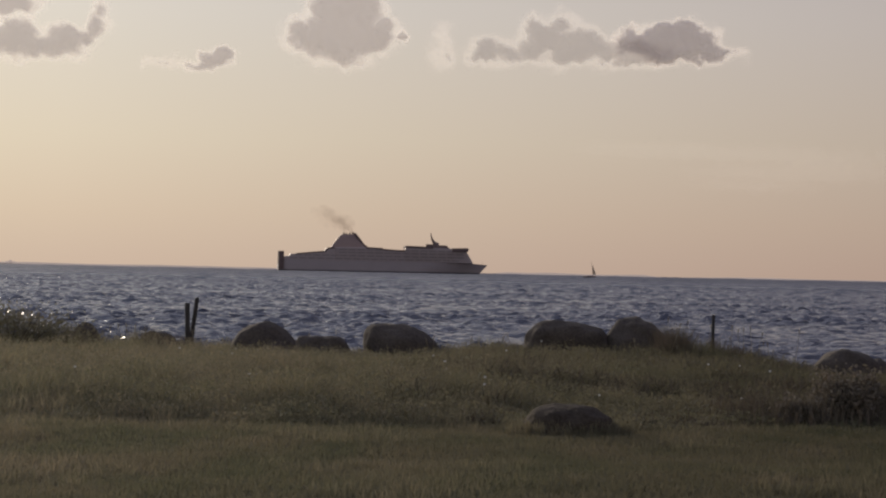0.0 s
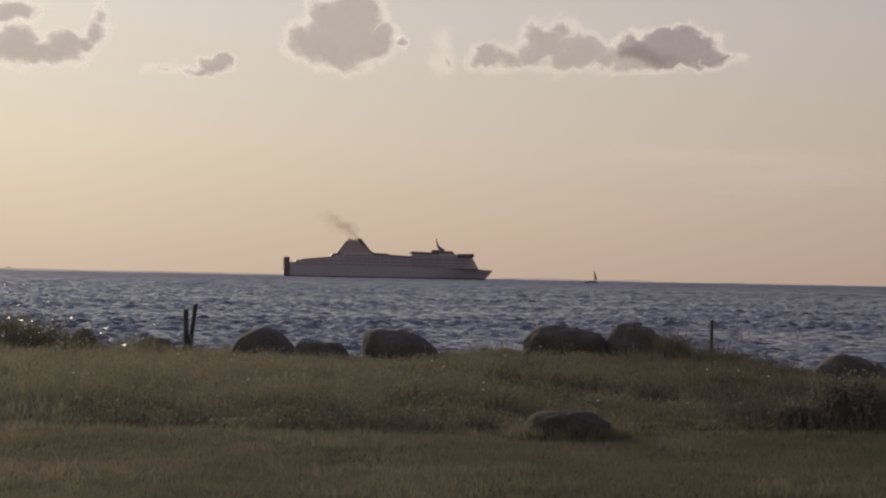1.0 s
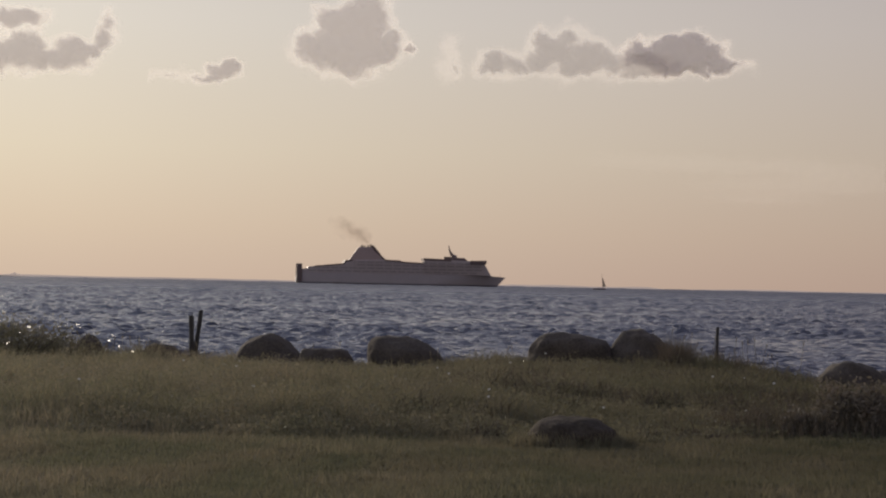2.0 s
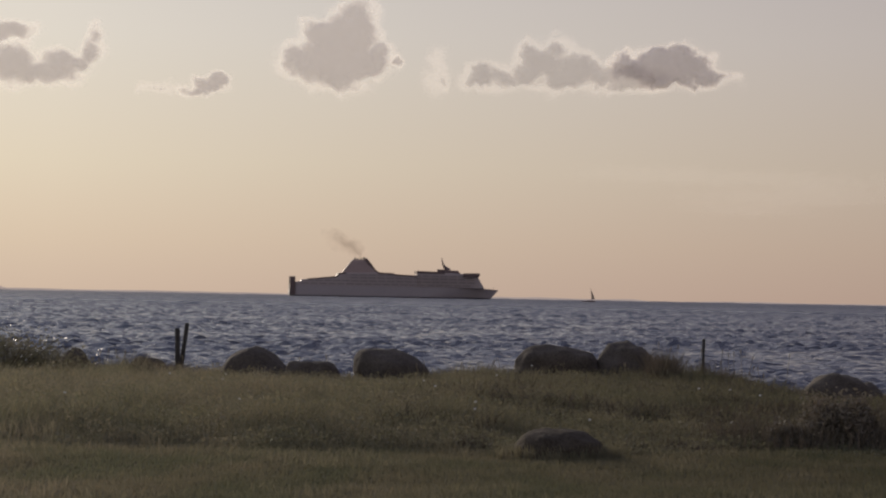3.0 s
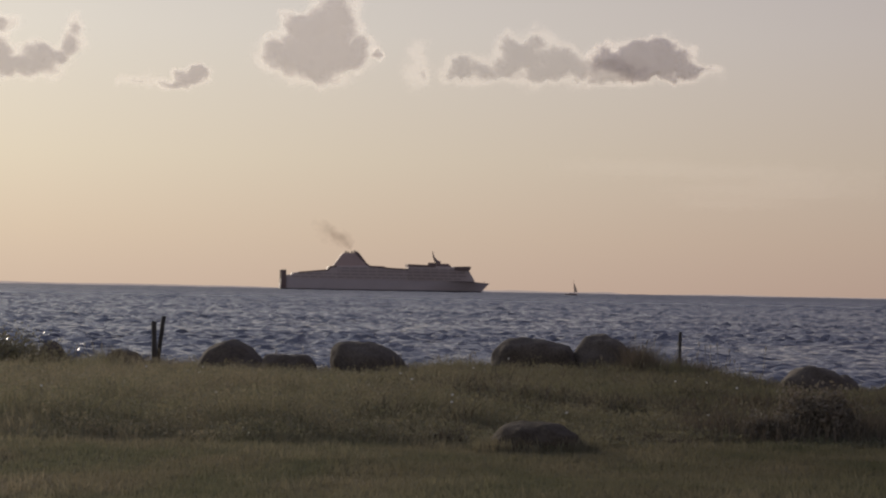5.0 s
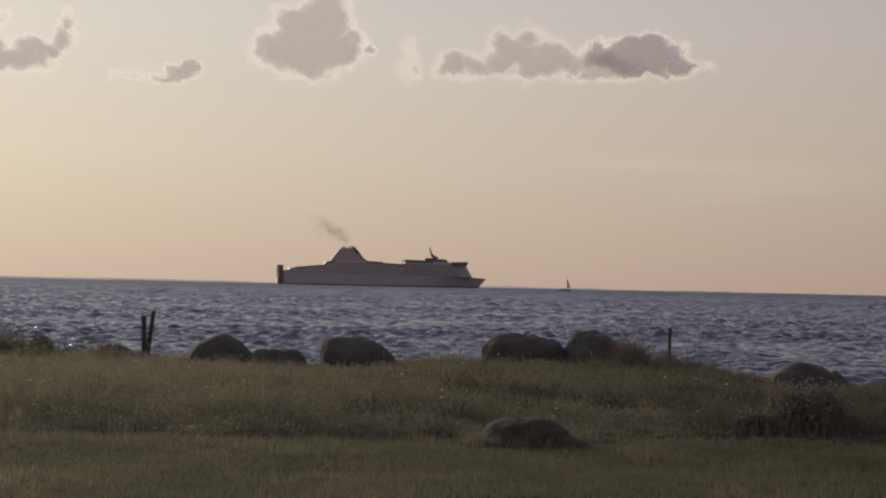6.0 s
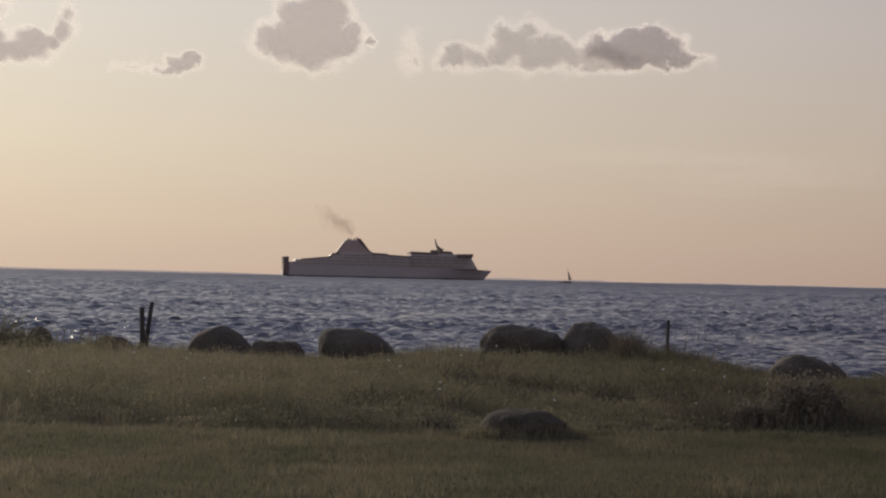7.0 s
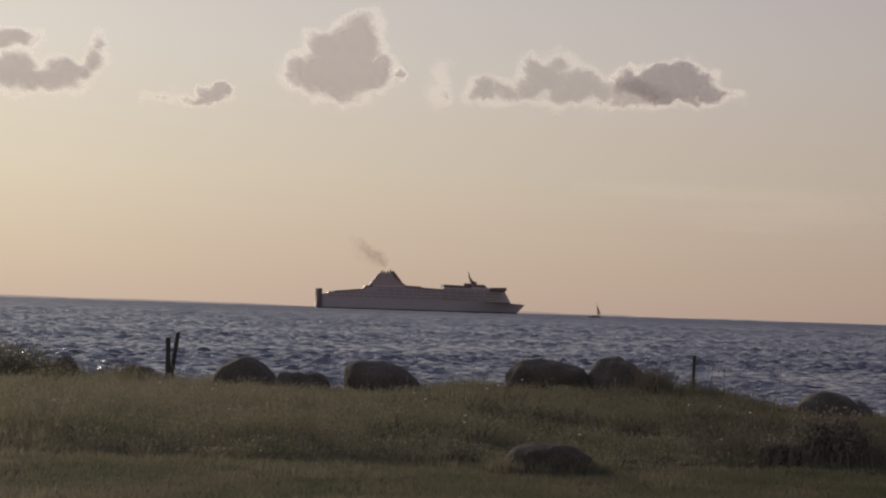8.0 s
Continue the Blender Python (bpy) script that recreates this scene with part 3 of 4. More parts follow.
plume = thing("smoke_plume", pose(SHIP_X, SHIP_Y, 0, 0, 0, SHIP_TURN), "thin brown exhaust smoke trailing from the ferry funnel", "smoke")
PUFFS = []
prng = random.Random(4)
for u, r, px, pz in ((0.0, 2.6, 60.6, 34.2), (0.3, 4.4, 57.6, 38.0), (0.55, 5.6, 54.6, 41.4), (0.7, 4.6, 48.6, 42.6), (1.0, 6.2, 42.4, 46.4)):
    me = vapour_mesh("puff", [(0, 0, r, r * 0.8), (-r * 0.5, r * 0.35, r * 0.8, r * 0.6)], M_SMOKE, 0.3, r * 0.6, r * 0.6, 80 + int(u * 20), 0.9 - 0.3 * u)
    puff = new("puff", me)
    puff.parent = plume
    PUFFS.append((puff, px, prng.uniform(-2, 2), pz))


# ---- sailing boat ----
BOAT_Y, BOAT_X, BOAT_SPEED = 1800.0, 105.8, 2.1


def build_sailboat():
    boat = thing("sailing_boat", pose(BOAT_X, BOAT_Y, 0), "small dark sailing boat with one pale sail set", "boat")
    bm = bmesh.new()
    rows = []
    for i in range(13):
        u = i / 12
        half = 1.6 * math.sin(math.pi * min(1, 0.22 + 0.78 * u)) ** 0.7 if u < 1 else 0.03
        x = -5.2 + 9.4 * u
        rim = 1.0 + 0.35 * u * u
        rows.append([bm.verts.new(c) for c in ((x, -half, rim), (x - 0.2 * u, -half * 0.7, 0.1), (x - 0.4 * u, 0, -0.6), (x - 0.2 * u, half * 0.7, 0.1), (x, half, rim))])
    for r0, r1 in zip(rows, rows[1:]):
        for k in range(4):
            bm.faces.new((r0[k], r1[k], r1[k + 1], r0[k + 1]))
        bm.faces.new((r0[4], r1[4], r1[0], r0[0]))
    bm.faces.new(rows[0]), bm.faces.new(rows[-1][::-1])
    part("hull", bm, M_DARK, boat)
    bm = bmesh.new()
    add_box(bm, -2.2, 2.2, -0.9, 0.9, 1.0, 1.75, 0.2)
    part("cabin", bm, M_HULL, boat)
    bm = bmesh.new()
    add_rod(bm, (2.0, 0, 1.0), (1.1, 0, 11.2), 0.14, 0.08, 8)
    part("mast", bm, M_DARK, boat)
    bm = bmesh.new()
    add_rod(bm, (1.9, 0, 2.4), (4.2, 0.5, 2.5), 0.09, 0.07, 8)
    part("boom", bm, M_DARK, boat)
    bm = bmesh.new()
    n = 9
    grid = []
    for i in range(n):
        u = i / (n - 1)
        row = []
        for k in range(5):
            w = k / 4
            row.append(bm.verts.new((1.92 - 0.58 * u + 2.2 * w * (1 - u) ** 0.8, 0.1 + 0.45 * math.sin(math.pi * w) * (1 - u), 2.5 + 6.6 * u)))
        grid.append(row)
    for r0, r1 in zip(grid, grid[1:]):
        for k in range(4):
            bm.faces.new((r0[k], r0[k + 1], r1[k + 1], r1[k]))
    bmesh.ops.solidify(bm, geom=bm.faces[:], thickness=0.03)
    part("sail", bm, M_SAIL, boat, "pale canvas sail")
    return boat


sailboat = build_sailboat()


# ---- boulders ----
def build_boulder(x, y, top, w, d, seed, label, square=2.6, lean=0.0, sink=0.25, taper=0.12, mat=M_STONE, slope=0.0):
    """A weathered granite boulder half sunk in the turf; lean moves its crown to one side."""
    rng = random.Random(seed)
    floor_z = float(ground_z(x, y))
    low = floor_z - sink
    bm = bmesh.new()
    bmesh.ops.create_icosphere(bm, subdivisions=5, radius=1.0)
    off = Vector((rng.uniform(-50, 50), rng.uniform(-50, 50), rng.uniform(-50, 50)))
    for v in bm.verts:
        p = v.co.copy()
        s = (abs(p.x) ** square + abs(p.y) ** square + abs(p.z) ** square) ** (-1 / square)
        p *= s
        if p.z < 0:
            side_way = (abs(p.x) ** square + abs(p.y) ** square) ** (-1 / square) if abs(p.x) + abs(p.y) > 0.25 else 1.0
            p.x, p.y = p.x * side_way, p.y * side_way
        p *= 1 + 0.14 * noise.noise(p * 1.1 + off) + 0.08 * noise.noise(p * 2.7 + off) + 0.02 * noise.noise(p * 7 + off) + 0.008 * noise.noise(p * 18 + off)
        p.x *= 1 - taper * max(0, p.z)
        p.z *= 1 - slope * p.x if p.z > 0 else 1
        p.x += lean * max(0, p.z)
        v.co = p
    hi = max(v.co.z for v in bm.verts)
    for v in bm.verts:
        v.co = Vector((v.co.x * w / 2, v.co.y * d / 2, (v.co.z / hi + 0.6) / 1.6 * (top - low)))
    ob = new("boulder", mesh_of(bm, "boulder", mat, True))
    ob.matrix_world = pose(x, y, low)
    return tagged(ob, label, "boulder", group="shore boulders")


build_boulder(-3.15, 45, 3.50, 1.5, 1.1, 1, "rounded dark granite boulder rising from the grass", 2.05, 0.0, 0.25, 0.36)
build_boulder(-2.06, 44, 3.28, 1.04, 0.8, 2, "low dark granite boulder in the grass", 3.0, 0.0, 0.25, 0.0)
build_boulder(-0.64, 45, 3.50, 1.42, 1.1, 3, "dark granite boulder with a sloping back", 2.9, -0.14, 0.25, 0.1, M_STONE, 0.2)
build_boulder(2.30, 46, 3.61, 1.54, 1.2, 5, "broad flat-topped dark granite boulder", 4.2, 0.0, 0.25, 0.06)
build_boulder(3.58, 46, 3.70, 1.36, 1.2, 16, "tall rounded dark granite boulder", 2.7, -0.05, 0.25, 0.3)
build_boulder(6.45, 40, 3.36, 1.42, 1.0, 7, "dark granite boulder behind a bush", 2.15, 0.0, 0.25, 0.25)
build_boulder(6.98, 40.6, 3.2, 0.8, 0.9, 8, "low granite boulder leaning on its neighbour", 2.3)
build_boulder(1.28, 24.7, 3.2, 0.92, 0.75, 27, "low blackish boulder at the lawn's edge", 3.0, 0.0, 0.16, 0.2, M_DARK_STONE)
build_boulder(-6.42, 45.5, 3.40, 0.62, 0.5, 10, "small dark granite boulder in tall grass", 2.2)
build_boulder(-5.15, 45.5, 3.27, 0.85, 0.6, 11, "small low granite boulder in tall grass", 2.4)


# ---- fence posts ----
def build_post(x, y, top, r, lean_x, label, seed):
    z0 = float(ground_z(x, y)) - 0.1
    bm = bmesh.new()
    rng = random.Random(seed)
    rows = []
    for i in range(9):
        u = i / 8
        z = z0 + (top - z0) * u
        rr = r * (1.08 - 0.16 * u)
        cx = x + lean_x * (u - 1)
        rows.append([bm.verts.new((cx + rr * math.cos(k * math.pi / 5) * rng.uniform(0.9, 1.1), y + rr * math.sin(k * math.pi / 5), z + (rng.uniform(-0.02, 0.02) if i == 8 else 0))) for k in range(10)])
    for r0, r1 in zip(rows, rows[1:]):
        for k in range(10):
            bm.faces.new((r0[k], r0[(k + 1) % 10], r1[(k + 1) % 10], r1[k]))
    bm.faces.new(rows[0][::-1]), bm.faces.new(rows[-1])
    tagged(new("fence_post", mesh_of(bm, "fence_post", M_POST)), label, "post", group="old fence posts")


build_post(-4.76, 47, 3.75, 0.05, -0.04, "upright weathered wooden fence post", 1)
build_post(-4.60, 47.2, 3.85, 0.042, 0.16, "leaning weathered wooden fence post", 2)
build_post(5.03, 46.5, 3.73, 0.032, 0.02, "thin lone weathered fence post", 3)


# ---- grass ----
def blades(name, x, y, height, width, mat, label, category, seed, bend=0.35, lift=0.0, kind="stuff"):
    """Many bent, tapering blades of grass."""
    rng = np.random.RandomState(seed)
    n = len(x)
    turn, lean = rng.uniform(0, 2 * math.pi, n), rng.uniform(0.1, 1.0, n) * bend
    lx, ly = np.cos(turn) * lean * height, np.sin(turn) * lean * height
    face = rng.uniform(-0.9, 0.9, n)
    wx, wy = np.cos(face) * width / 2, np.sin(face) * width / 2
    z = ground_z(x, y) - 0.02 + lift
    v = np.empty((n, 5, 3))
    v[:, 0] = np.stack((x - wx, y - wy, z), -1)
    v[:, 1] = np.stack((x + wx, y + wy, z), -1)
    v[:, 2] = np.stack((x + wx * 0.8 + lx * 0.35, y + wy * 0.8 + ly * 0.35, z + height * 0.6), -1)
    v[:, 3] = np.stack((x - wx * 0.8 + lx * 0.35, y - wy * 0.8 + ly * 0.35, z + height * 0.6), -1)
    v[:, 4] = np.stack((x + lx, y + ly, z + height * (1 - 0.25 * lean)), -1)
    base = np.arange(n)[:, None] * 5
    loops = (base + np.array([0, 1, 2, 3, 3, 2, 4])).ravel()
    me = mesh_arrays(name, v.reshape(-1, 3), loops, np.tile([4, 3], n), mat)
    return tagged(new(name, me), label, category, kind=kind)


def edge_y(x):
    """Where the mown lawn ends and the tall grass begins."""
    return 25.0 + 0.4 * np.sin(x * 0.9) + 0.3 * np.sin(x * 2.3 + 1) + 0.9 * waves2(x, x * 0, 45, 4, 1.0) + np.clip(x - 0.8, 0, 1) * 0.5


def tall_height(x, y):
    """Height of the uncut growth: it stands up from the lawn's edge as a bank, uneven in clumps."""
    h = 0.40 + 0.13 * waves2(x, y, 41, 3, 0.55) + 0.09 * waves2(x, y, 42, 3, 0.2)
    h = h * (1 - 0.45 * np.clip((x - 0.2) / 1.6, 0, 1) * np.clip((36 - y) / 8, 0, 1))
    h = h + 0.03 * np.clip((y - 37) / 7, 0, 1) * np.clip((7.0 - x) / 2.4, 0.0, 1)
    h = h - 0.09 * np.clip((0.5 - x) / 2, 0, 1) * np.clip((y - 35) / 6, 0, 1)
    h = h - 0.14 * np.clip((x - 5.2) / 1.0, 0, 1) * np.clip((y - 33) / 5, 0, 1)
    h = h * (1 - 0.22 * np.exp(-((x + 1.1) / 1.6) ** 2) * np.clip((y - 39) / 4, 0, 1))
    h = h * np.clip((y - edge_y(x)) / np.where(x < 0.5, 2.6, 4.0) + 0.2 + 0.1 * waves2(x, y, 44, 3, 0.4), 0.15, 1)
    return np.clip(h, 0.06, None)


rng0 = np.random.RandomState(7)
N = 150000
gy = 16.5 + (29 - 16.5) * rng0.rand(N) ** 0.9
gx = (rng0.rand(N) * 2 - 1) * (gy * 0.21 + 1.2)
keep = gy < edge_y(gx) + 1.2 + rng0.rand(N)
gx, gy = gx[keep], gy[keep]
blades("lawn_grass", gx, gy, 0.05 + 0.05 * rng0.rand(len(gx)) + 0.02 * waves2(gx, gy, 9, 3, 0.5), 0.008 + 0.006 * rng0.rand(len(gx)), M_LAWN,
       "short rough brownish green lawn grass", "grass", 8, 0.8)
N = 14000
gy = -2 + 18.5 * rng0.rand(N)
gx = (rng0.rand(N) * 2 - 1) * 7
blades("lawn_grass", gx, gy, 0.05 + 0.05 * rng0.rand(N), 0.012 + 0.008 * rng0.rand(N), M_LAWN, "short rough brownish green lawn grass", "grass", 18, 0.8)
N = 170000
gy = 24.5 + (50 - 24.5) * rng0.rand(N) ** 0.85
gx = (rng0.rand(N) * 2 - 1) * (gy * 0.2 + 1.5)
keep = gy > edge_y(gx) + 0.5 * (rng0.rand(N) - 0.5)
gx, gy = gx[keep], gy[keep]
blades("meadow_grass", gx, gy, tall_height(gx, gy) * (0.65 + 0.6 * rng0.rand(len(gx))), 0.008 + 0.009 * rng0.rand(len(gx)), M_TALL,
       "tall dry meadow grass in brown and dull green", "grass", 12, 0.85)

# darker brown weeds, thickest where the ground rises towards the larger boulders
N = 42000
gy = 26 + 20 * rng0.rand(N)
gx = (-0.02 + 0.22 * rng0.rand(N) ** 0.8) * gy
keep = (gy > edge_y(gx) + 0.4) & (waves2(gx, gy, 71, 3, 1.1) + 1.6 * (gx / gy) > 0.05)
gx, gy = gx[keep], gy[keep]
blades("brown_weeds", gx, gy, tall_height(gx, gy) * (0.7 + 0.6 * rng0.rand(len(gx))), 0.012 + 0.016 * rng0.rand(len(gx)), M_DOCK,
       "patches of dark brown dry weeds in the meadow", "weeds", 13, 1.0)


def scatter_leaves(name, x, y, z, size, mat, label, category, seed):
    """Small leaves at all angles, through the depth of the growth."""
    nr = np.random.RandomState(seed)
    n = len(x)
    c = np.stack((x, y, z), -1)
    u = nr.normal(size=(n, 3))
    u /= np.linalg.norm(u, axis=1)[:, None]
    s = np.cross(u, nr.normal(size=(n, 3)))
    s /= np.linalg.norm(s, axis=1)[:, None]
    ln = size[:, None]
    v = np.stack((c - u * ln, c + s * ln * 0.5, c + u * ln, c - s * ln * 0.5), 1).reshape(-1, 3)
    tagged(new(name, mesh_arrays(name, v, np.arange(4 * n), np.full(n, 4), mat)), label, category, kind="stuff")


N = 330000
gy = 25.3 + 22 * rng0.rand(N) ** 1.15
gx = (rng0.rand(N) * 2 - 1) * (gy * 0.2 + 1.0)
keep = (gy > edge_y(gx) + 0.3) & (waves2(gx, gy, 81, 4, 0.8) > -0.45)
gx, gy = gx[keep], gy[keep]
gz = ground_z(gx, gy) + tall_height(gx, gy) * (0.1 + 0.95 * rng0.rand(len(gx)))
scatter_leaves("meadow_herbs", gx, gy, gz, 0.010 + 0.018 * rng0.rand(len(gx)) ** 2, M_HERB, "low leafy herbs and weeds among the meadow grass", "weeds", 82)

# uneven tufts along the ridge before the boulders
N = 26000
gy = 42.6 + 4.0 * rng0.rand(N)
gx = -8.6 + 15.6 * rng0.rand(N)
tuft = waves2(gx, gy * 0.4, 91, 4, 0.35) + 0.55 * np.exp(-((gx - 4.6) / 0.9) ** 2) + 0.3 * np.exp(-((gx + 6.2) / 1.4) ** 2) + 0.5 * np.exp(-((gx + 3.1) / 0.55) ** 2) + 0.3 * np.exp(-((gx - 0.7) / 0.7) ** 2)
keep = tuft > 0.12
gx, gy, tuft = gx[keep], gy[keep], tuft[keep]
blades("ridge_tufts", gx, gy, tall_height(gx, gy) * (0.75 + 0.55 * rng0.rand(len(gx))) + 0.16 * np.clip(tuft, 0, 1), 0.005 + 0.006 * rng0.rand(len(gx)), M_TALL,
       "uneven tufts of tall dry grass on the shore ridge", "grass", 14, 0.6)

# grass grown up before the shore boulders
fringe = [(bx + bw * 0.62 * (rng0.rand(n_) * 2 - 1), by - 0.75 + 0.4 * rng0.rand(n_)) for bx, by, bw, n_ in
          ((-3.15, 45, 1.5, 1500), (-2.06, 44, 1.1, 700), (-0.64, 45, 1.4, 800), (2.3, 46, 1.6, 1100), (3.58, 46, 1.4, 1500), (6.45, 40, 1.4, 900))]
gx, gy = np.concatenate([f_[0] for f_ in fringe]), np.concatenate([f_[1] for f_ in fringe])
blades("boulder_fringe", gx, gy, 0.22 + 0.26 * rng0.rand(len(gx)) ** 1.5 + 0.06 * waves2(gx, gy, 46, 3, 0.3), 0.005 + 0.006 * rng0.rand(len(gx)), M_TALL,
       "dry grass grown up before the shore boulders", "grass", 20, 0.6)

# tall brown weeds standing up from the ridge
N = 7600
gx = np.concatenate((3.8 + 2.2 * rng0.rand(N - 1400), -8.0 + 3.6 * rng0.rand(1400)))
gy = 43.6 + 2.2 * rng0.rand(N)
keep = waves2(gx, gy * 0.3, 95, 4, 0.22) > 0.05
gx, gy = gx[keep], gy[keep]
blades("tall_weeds", gx, gy, tall_height(gx, gy) + (0.07 + 0.46 * rng0.rand(len(gx)) ** 1.7) * np.clip((6.4 - gx) / 2.0, 0.3, 1) * np.where(gx < 0, 0.6, 1.0), 0.006 + 0.007 * rng0.rand(len(gx)), M_DOCK,
       "tall brown weeds standing against the sea", "weeds", 15, 0.4)
# grass grown up round the boulder on the lawn
N = 2400
an = 2 * math.pi * rng0.rand(N)
gx, gy = 1.29 + (0.45 + 0.18 * rng0.rand(N) ** 2) * np.cos(an), 24.7 + (0.37 + 0.2 * rng0.rand(N) ** 2) * np.sin(an)
blades("boulder_tufts", gx, gy, 0.07 + 0.17 * rng0.rand(N) ** 1.6, 0.006 + 0.006 * rng0.rand(N), M_TALL, "uncut grass tufts round a boulder", "grass", 16, 0.6)

# coarse brown growth round the dark bushes
N = 7000
gx, gy = 4.3 + 0.6 * rng0.normal(size=N), 27.9 + 0.6 * rng0.normal(size=N)
keep = gy > edge_y(gx)
gx, gy = gx[keep], gy[keep]
blades("coarse_weeds", gx, gy, 0.1 + 0.34 * rng0.rand(len(gx)) ** 1.6, 0.004 + 0.005 * rng0.rand(len(gx)), M_DOCK, "coarse brown weeds round a dark bush", "weeds", 17, 0.7)

# rough uncut clumps here and there on the lawn
N = 34000
gy = 17 + 9 * rng0.rand(N)
gx = (rng0.rand(N) * 2 - 1) * (gy * 0.2 + 0.5)
keep = (waves2(gx, gy * 0.6, 97, 4, 0.5) > 0.3) & (gy < edge_y(gx) + 0.5)
gx, gy = gx[keep], gy[keep]
blades("lawn_clumps", gx, gy, 0.07 + 0.09 * rng0.rand(len(gx)), 0.006 + 0.006 * rng0.rand(len(gx)), M_TALL, "rough uncut clumps in the lawn", "grass", 19, 0.9)


# ---- bushes ----
def build_bush(x, y, w, d, h, count, seed, label, leaves=M_HERB):
    bush = thing("bush", pose(x, y, float(ground_z(x, y)) - 0.03), label, "bush")
    rng = random.Random(seed)
    for _ in range(14):
        an, r = rng.uniform(0, 6.28), rng.uniform(0.2, 0.8)
        bm = bmesh.new()
        add_rod(bm, (0.06 * math.cos(an), 0.06 * math.sin(an), 0), (w / 2 * r * math.cos(an), d / 2 * r * math.sin(an), h * rng.uniform(0.5, 0.9)), 0.012, 0.004, 5)
        part("stem", bm, M_POST, bush)
    nr = np.random.RandomState(seed)
    # loose lobes of leaves, lower towards the sides
    lobes = 16
    ang, out = nr.uniform(0, 2 * math.pi, lobes), nr.rand(lobes) ** 0.6 * 0.85
    mid = np.stack((np.cos(ang) * out * w / 2, np.sin(ang) * out * d / 2, h * (0.25 + 0.5 * nr.rand(lobes)) * np.sqrt(1 - out ** 2)), -1)
    c = mid[nr.randint(0, lobes, count)] + nr.normal(size=(count, 3)) * np.array([w * 0.1, d * 0.1, h * 0.15])
    c[:, 2] = np.abs(c[:, 2])
    u = nr.normal(size=(count, 3))
    u /= np.linalg.norm(u, axis=1)[:, None]
    u[:, 2] += 0.6
    u /= np.linalg.norm(u, axis=1)[:, None]
    s = np.cross(u, nr.normal(size=(count, 3)))
    s /= np.linalg.norm(s, axis=1)[:, None]
    ln = (0.014 + 0.022 * nr.rand(count))[:, None]
    v = np.stack((c - u * ln, c + s * ln * 0.45, c + u * ln, c - s * ln * 0.45), 1).reshape(-1, 3)
    me = mesh_arrays("crown", v, np.arange(4 * count), np.full(count, 4), leaves)
    crown = new("crown", me)
    crown.parent = bush


build_bush(-7.5, 43.5, 3.2, 1.6, 1.02, 16000, 51, "rounded olive green shore bush in the grass")
build_bush(4.45, 27.5, 0.9, 0.8, 0.7, 10000, 52, "dense dark brown bush in the meadow before the boulders", M_SCRUB)
build_bush(3.9, 27.2, 0.6, 0.5, 0.34, 3500, 53, "low dark brown bush at the meadow's edge", M_SCRUB)


# ---- stalks and flowers ----
def build_stalk(x, y, h, seed):
    rng = random.Random(seed)
    st = thing("dry_stalk", pose(x, y, float(ground_z(x, y)) - 0.02, rng.uniform(-16, 16), rng.uniform(-16, 16), rng.uniform(0, 360)),
               "thin dry weed stalk with a small seed head", "plant", group="dry stalks")
    bm = bmesh.new()
    add_rod(bm, (0, 0, 0), (0, 0, h), 0.006, 0.003, 5)
    part("stem", bm, M_WEED, st)
    bm = bmesh.new()
    bmesh.ops.create_icosphere(bm, subdivisions=1, radius=1.0, matrix=Matrix.Translation((0, 0, h)) @ Matrix.Diagonal((0.010, 0.010, 0.05, 1)))
    part("seed_head", bm, M_WEED, st)


srng = random.Random(77)
for i in range(46):
    sx, sy, sh = srng.triangular(3.7, 6.3, 4.5), srng.uniform(43, 46), srng.uniform(0.45, 1.0)
    if abs(sx - 4.85) > 0.2:  # none before the lone post
        build_stalk(sx, sy, sh, i)
for i in range(34):
    build_stalk(srng.uniform(-7.5, 3.5), srng.uniform(42.5, 46), srng.uniform(0.45, 0.7), 100 + i)


def build_flower(x, y, h, seed, size=1.0):
    rng = random.Random(seed)
    fl = thing("wildflower", pose(x, y, float(ground_z(x, y)) - 0.02, rng.uniform(-8, 8), rng.uniform(-8, 8), rng.uniform(0, 360)),
               "small white wildflower among the grass", "flower", group="white wildflowers")
    bm = bmesh.new()
    add_rod(bm, (0, 0, 0), (0, 0, h), 0.004, 0.003, 5)
    part("stem", bm, M_WEED, fl)
    bm = bmesh.new()
    for k in range(7):
        an = k * 2 * math.pi / 7
        bmesh.ops.create_icosphere(bm, subdivisions=1, radius=1.0, matrix=Matrix.Translation((0.009 * size * math.cos(an), 0.009 * size * math.sin(an), h + 0.006)) @ Matrix.Diagonal((0.007 * size, 0.007 * size, 0.011 * size, 1)))
    part("bloom", bm, M_PETAL, fl, "white petals")


for i in range(26):
    fy = srng.uniform(28, 43)
    fx = srng.uniform(-0.17, 0.15) * fy
    build_flower(fx, fy, float(tall_height(np.array(fx), np.array(fy))) * srng.uniform(1.0, 1.25), 300 + i)

# a few larger blooms that catch the eye
for fx, fy, fz in ((-4.97, 30.0, 3.06), (-0.52, 34.0, 3.18), (0.03, 34.0, 3.16), (-3.13, 38.0, 3.16), (-0.36, 33.0, 3.12)):
    build_flower(fx, fy, fz - float(ground_z(fx, fy)), int(fy * 10 + fx), 1.4)


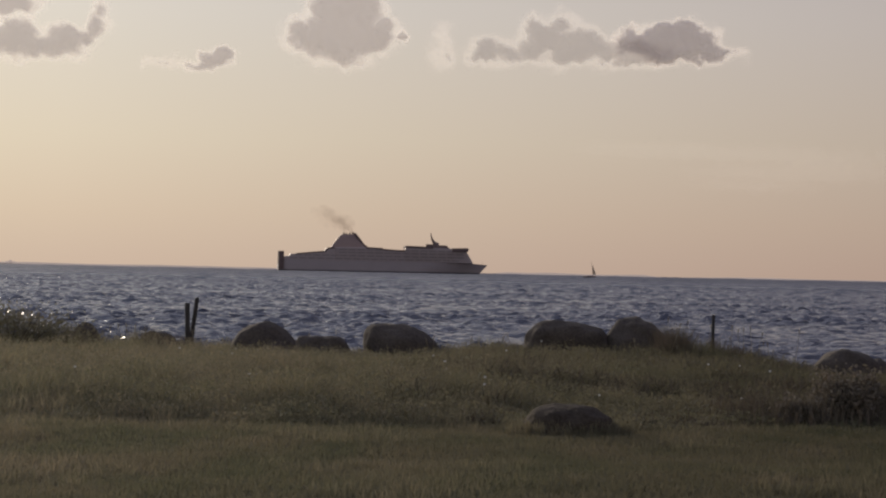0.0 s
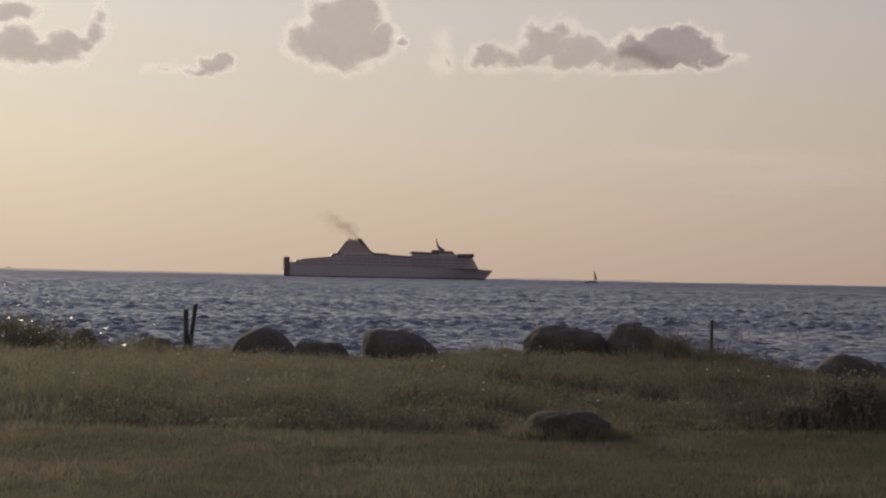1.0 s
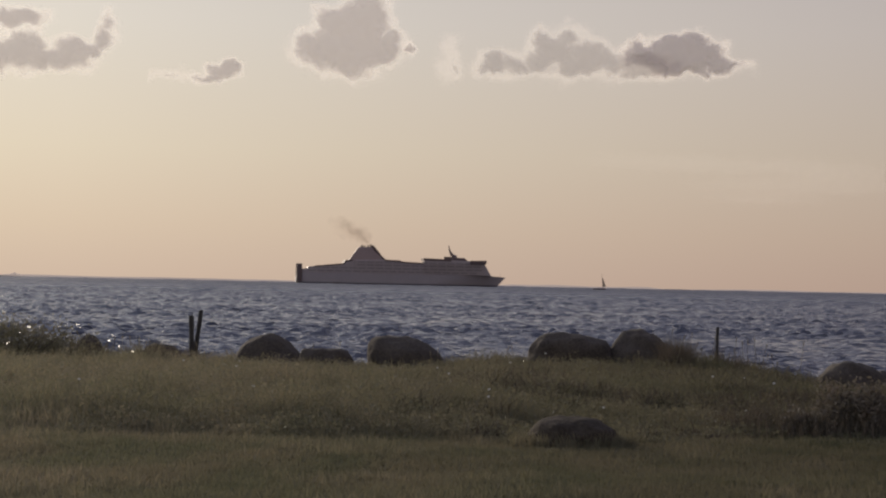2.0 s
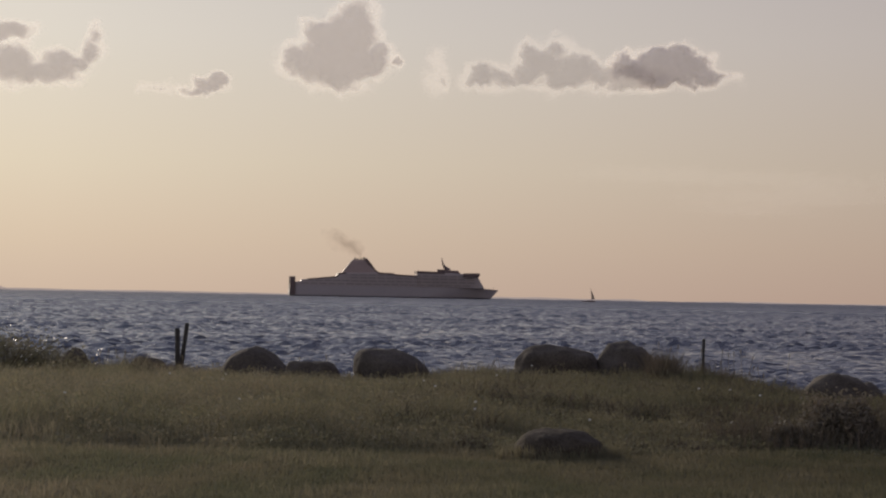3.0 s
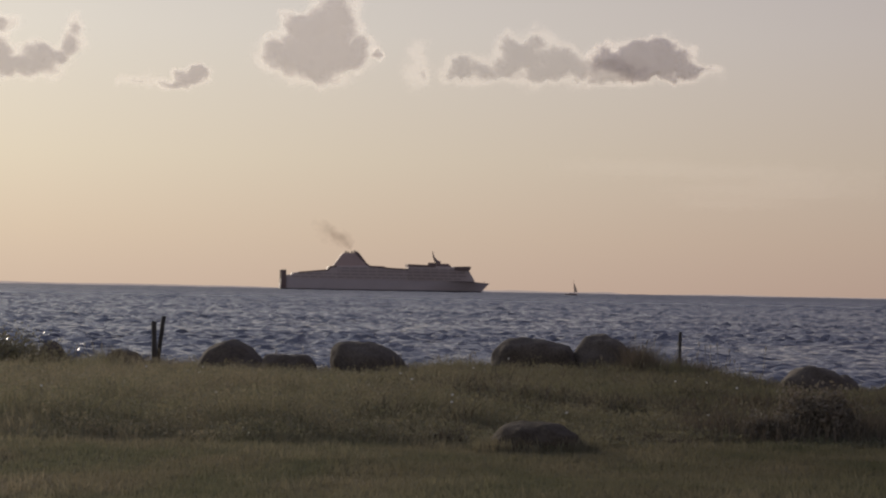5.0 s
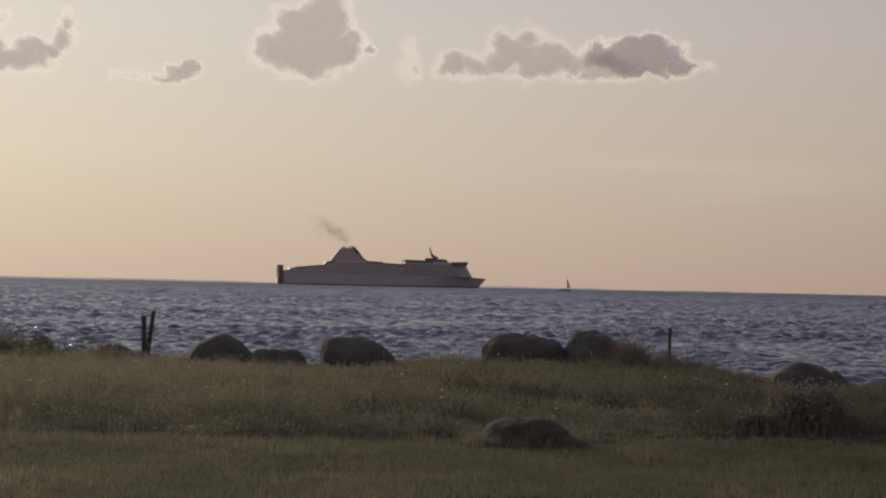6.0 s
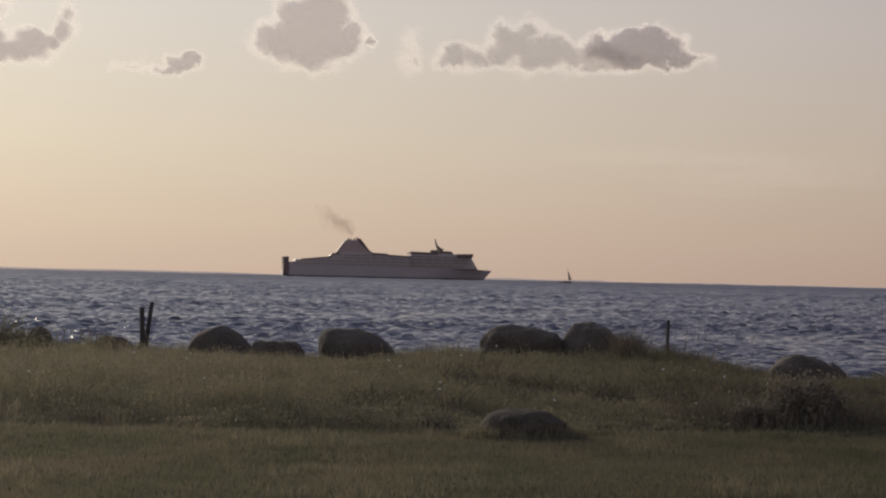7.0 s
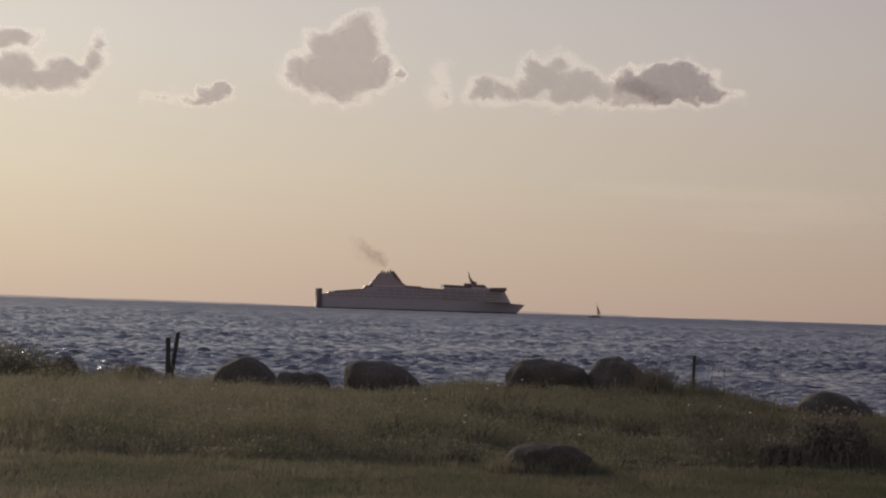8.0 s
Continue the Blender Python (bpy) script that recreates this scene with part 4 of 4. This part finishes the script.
# ---- the insect that crosses close to the lens ----
def build_insect():
    fly = thing("insect", pose(-9, 6, 4.6), "small dark flying insect with spread wings", "insect")
    bm = bmesh.new()
    bmesh.ops.create_icosphere(bm, subdivisions=2, radius=1.0, matrix=Matrix.Diagonal((0.0042, 0.002, 0.002, 1)))
    bmesh.ops.create_icosphere(bm, subdivisions=2, radius=1.0, matrix=Matrix.Translation((0.003, 0, 0.0004)) @ Matrix.Diagonal((0.0022, 0.002, 0.002, 1)))
    part("body", bm, M_FLY, fly, "", True)
    bm = bmesh.new()
    bmesh.ops.create_icosphere(bm, subdivisions=2, radius=0.0014, matrix=Matrix.Translation((0.0058, 0, 0.0003)))
    part("head", bm, M_FLY, fly, "", True)
    for s in (-1, 1):
        bm = bmesh.new()
        bmesh.ops.create_icosphere(bm, subdivisions=2, radius=1.0, matrix=Matrix.Translation((-0.0012, s * 0.004, 0.0026)) @ Matrix.Rotation(s * 0.6, 4, "X") @ Matrix.Rotation(-s * 0.35, 4, "Z") @ Matrix.Diagonal((0.0021, 0.0048, 0.0002, 1)))
        part("wing", bm, M_WING, fly, "thin greyish wing", True)
    return fly


insect = build_insect()


# ---- what moves ----
def motions():
    steps = [k * 1.0 for k in range(9)]
    walk(ferry, [(t, pose(SHIP_X + SHIP_SPEED * t, SHIP_Y, 0, 0, 0, SHIP_TURN)) for t in steps])
    walk(plume, [(t, pose(SHIP_X + SHIP_SPEED * t, SHIP_Y, 0, 0, 0, SHIP_TURN)) for t in steps])
    for puff, x, y, z in PUFFS:
        walk(puff, [(t, pose(x - 0.45 * t, y, z + 0.36 * t, 0, 3.0 * t, 0)) for t in steps])
    walk(sailboat, [(t, pose(BOAT_X + BOAT_SPEED * t, BOAT_Y, 0.05 * math.sin(t * 1.7), 0, 1.2 * math.sin(t * 1.3), 0)) for t in steps])
    for ob in clouds:
        p = ob.matrix_world.translation.copy()
        walk(ob, [(t, pose(p.x + 3.17 * t, p.y, p.z)) for t in steps])
    walk(sea, [(t, pose(0.4 * t, -1.9 * t, 0)) for t in steps])
    walk(insect, [(0.0, pose(-9, 6, 4.2, 0, 0, 10)), (3.0, pose(-7, 5.5, 4.7, 0, 5, -10)), (5.5, pose(-4.6, 4.8, 4.6, 0, -5, 0)),
                  (6.1, pose(-1.93, 4.5, 4.6, 0, 0, 0)), (6.2, pose(-1.242, 4.5, 4.568, 0, 3, 0)), (6.3, pose(-0.623, 4.5, 4.547, 20, -10, 10)),
                  (6.4, pose(-0.094, 4.5, 4.546, 25, -8, 10)), (6.5, pose(0.340, 4.5, 4.652, 30, -22, 8)), (6.6, pose(0.682, 4.5, 4.811, 15, -28, 25)),
                  (6.7, pose(0.975, 4.5, 5.011, 0, -32, 0)), (6.8, pose(1.248, 4.5, 5.272, 0, -35, 0)), (7.3, pose(2.5, 5.0, 6.6, 0, -30, 10)), (8.0, pose(4.6, 6.0, 8.0, 0, -20, 20))])


motions()
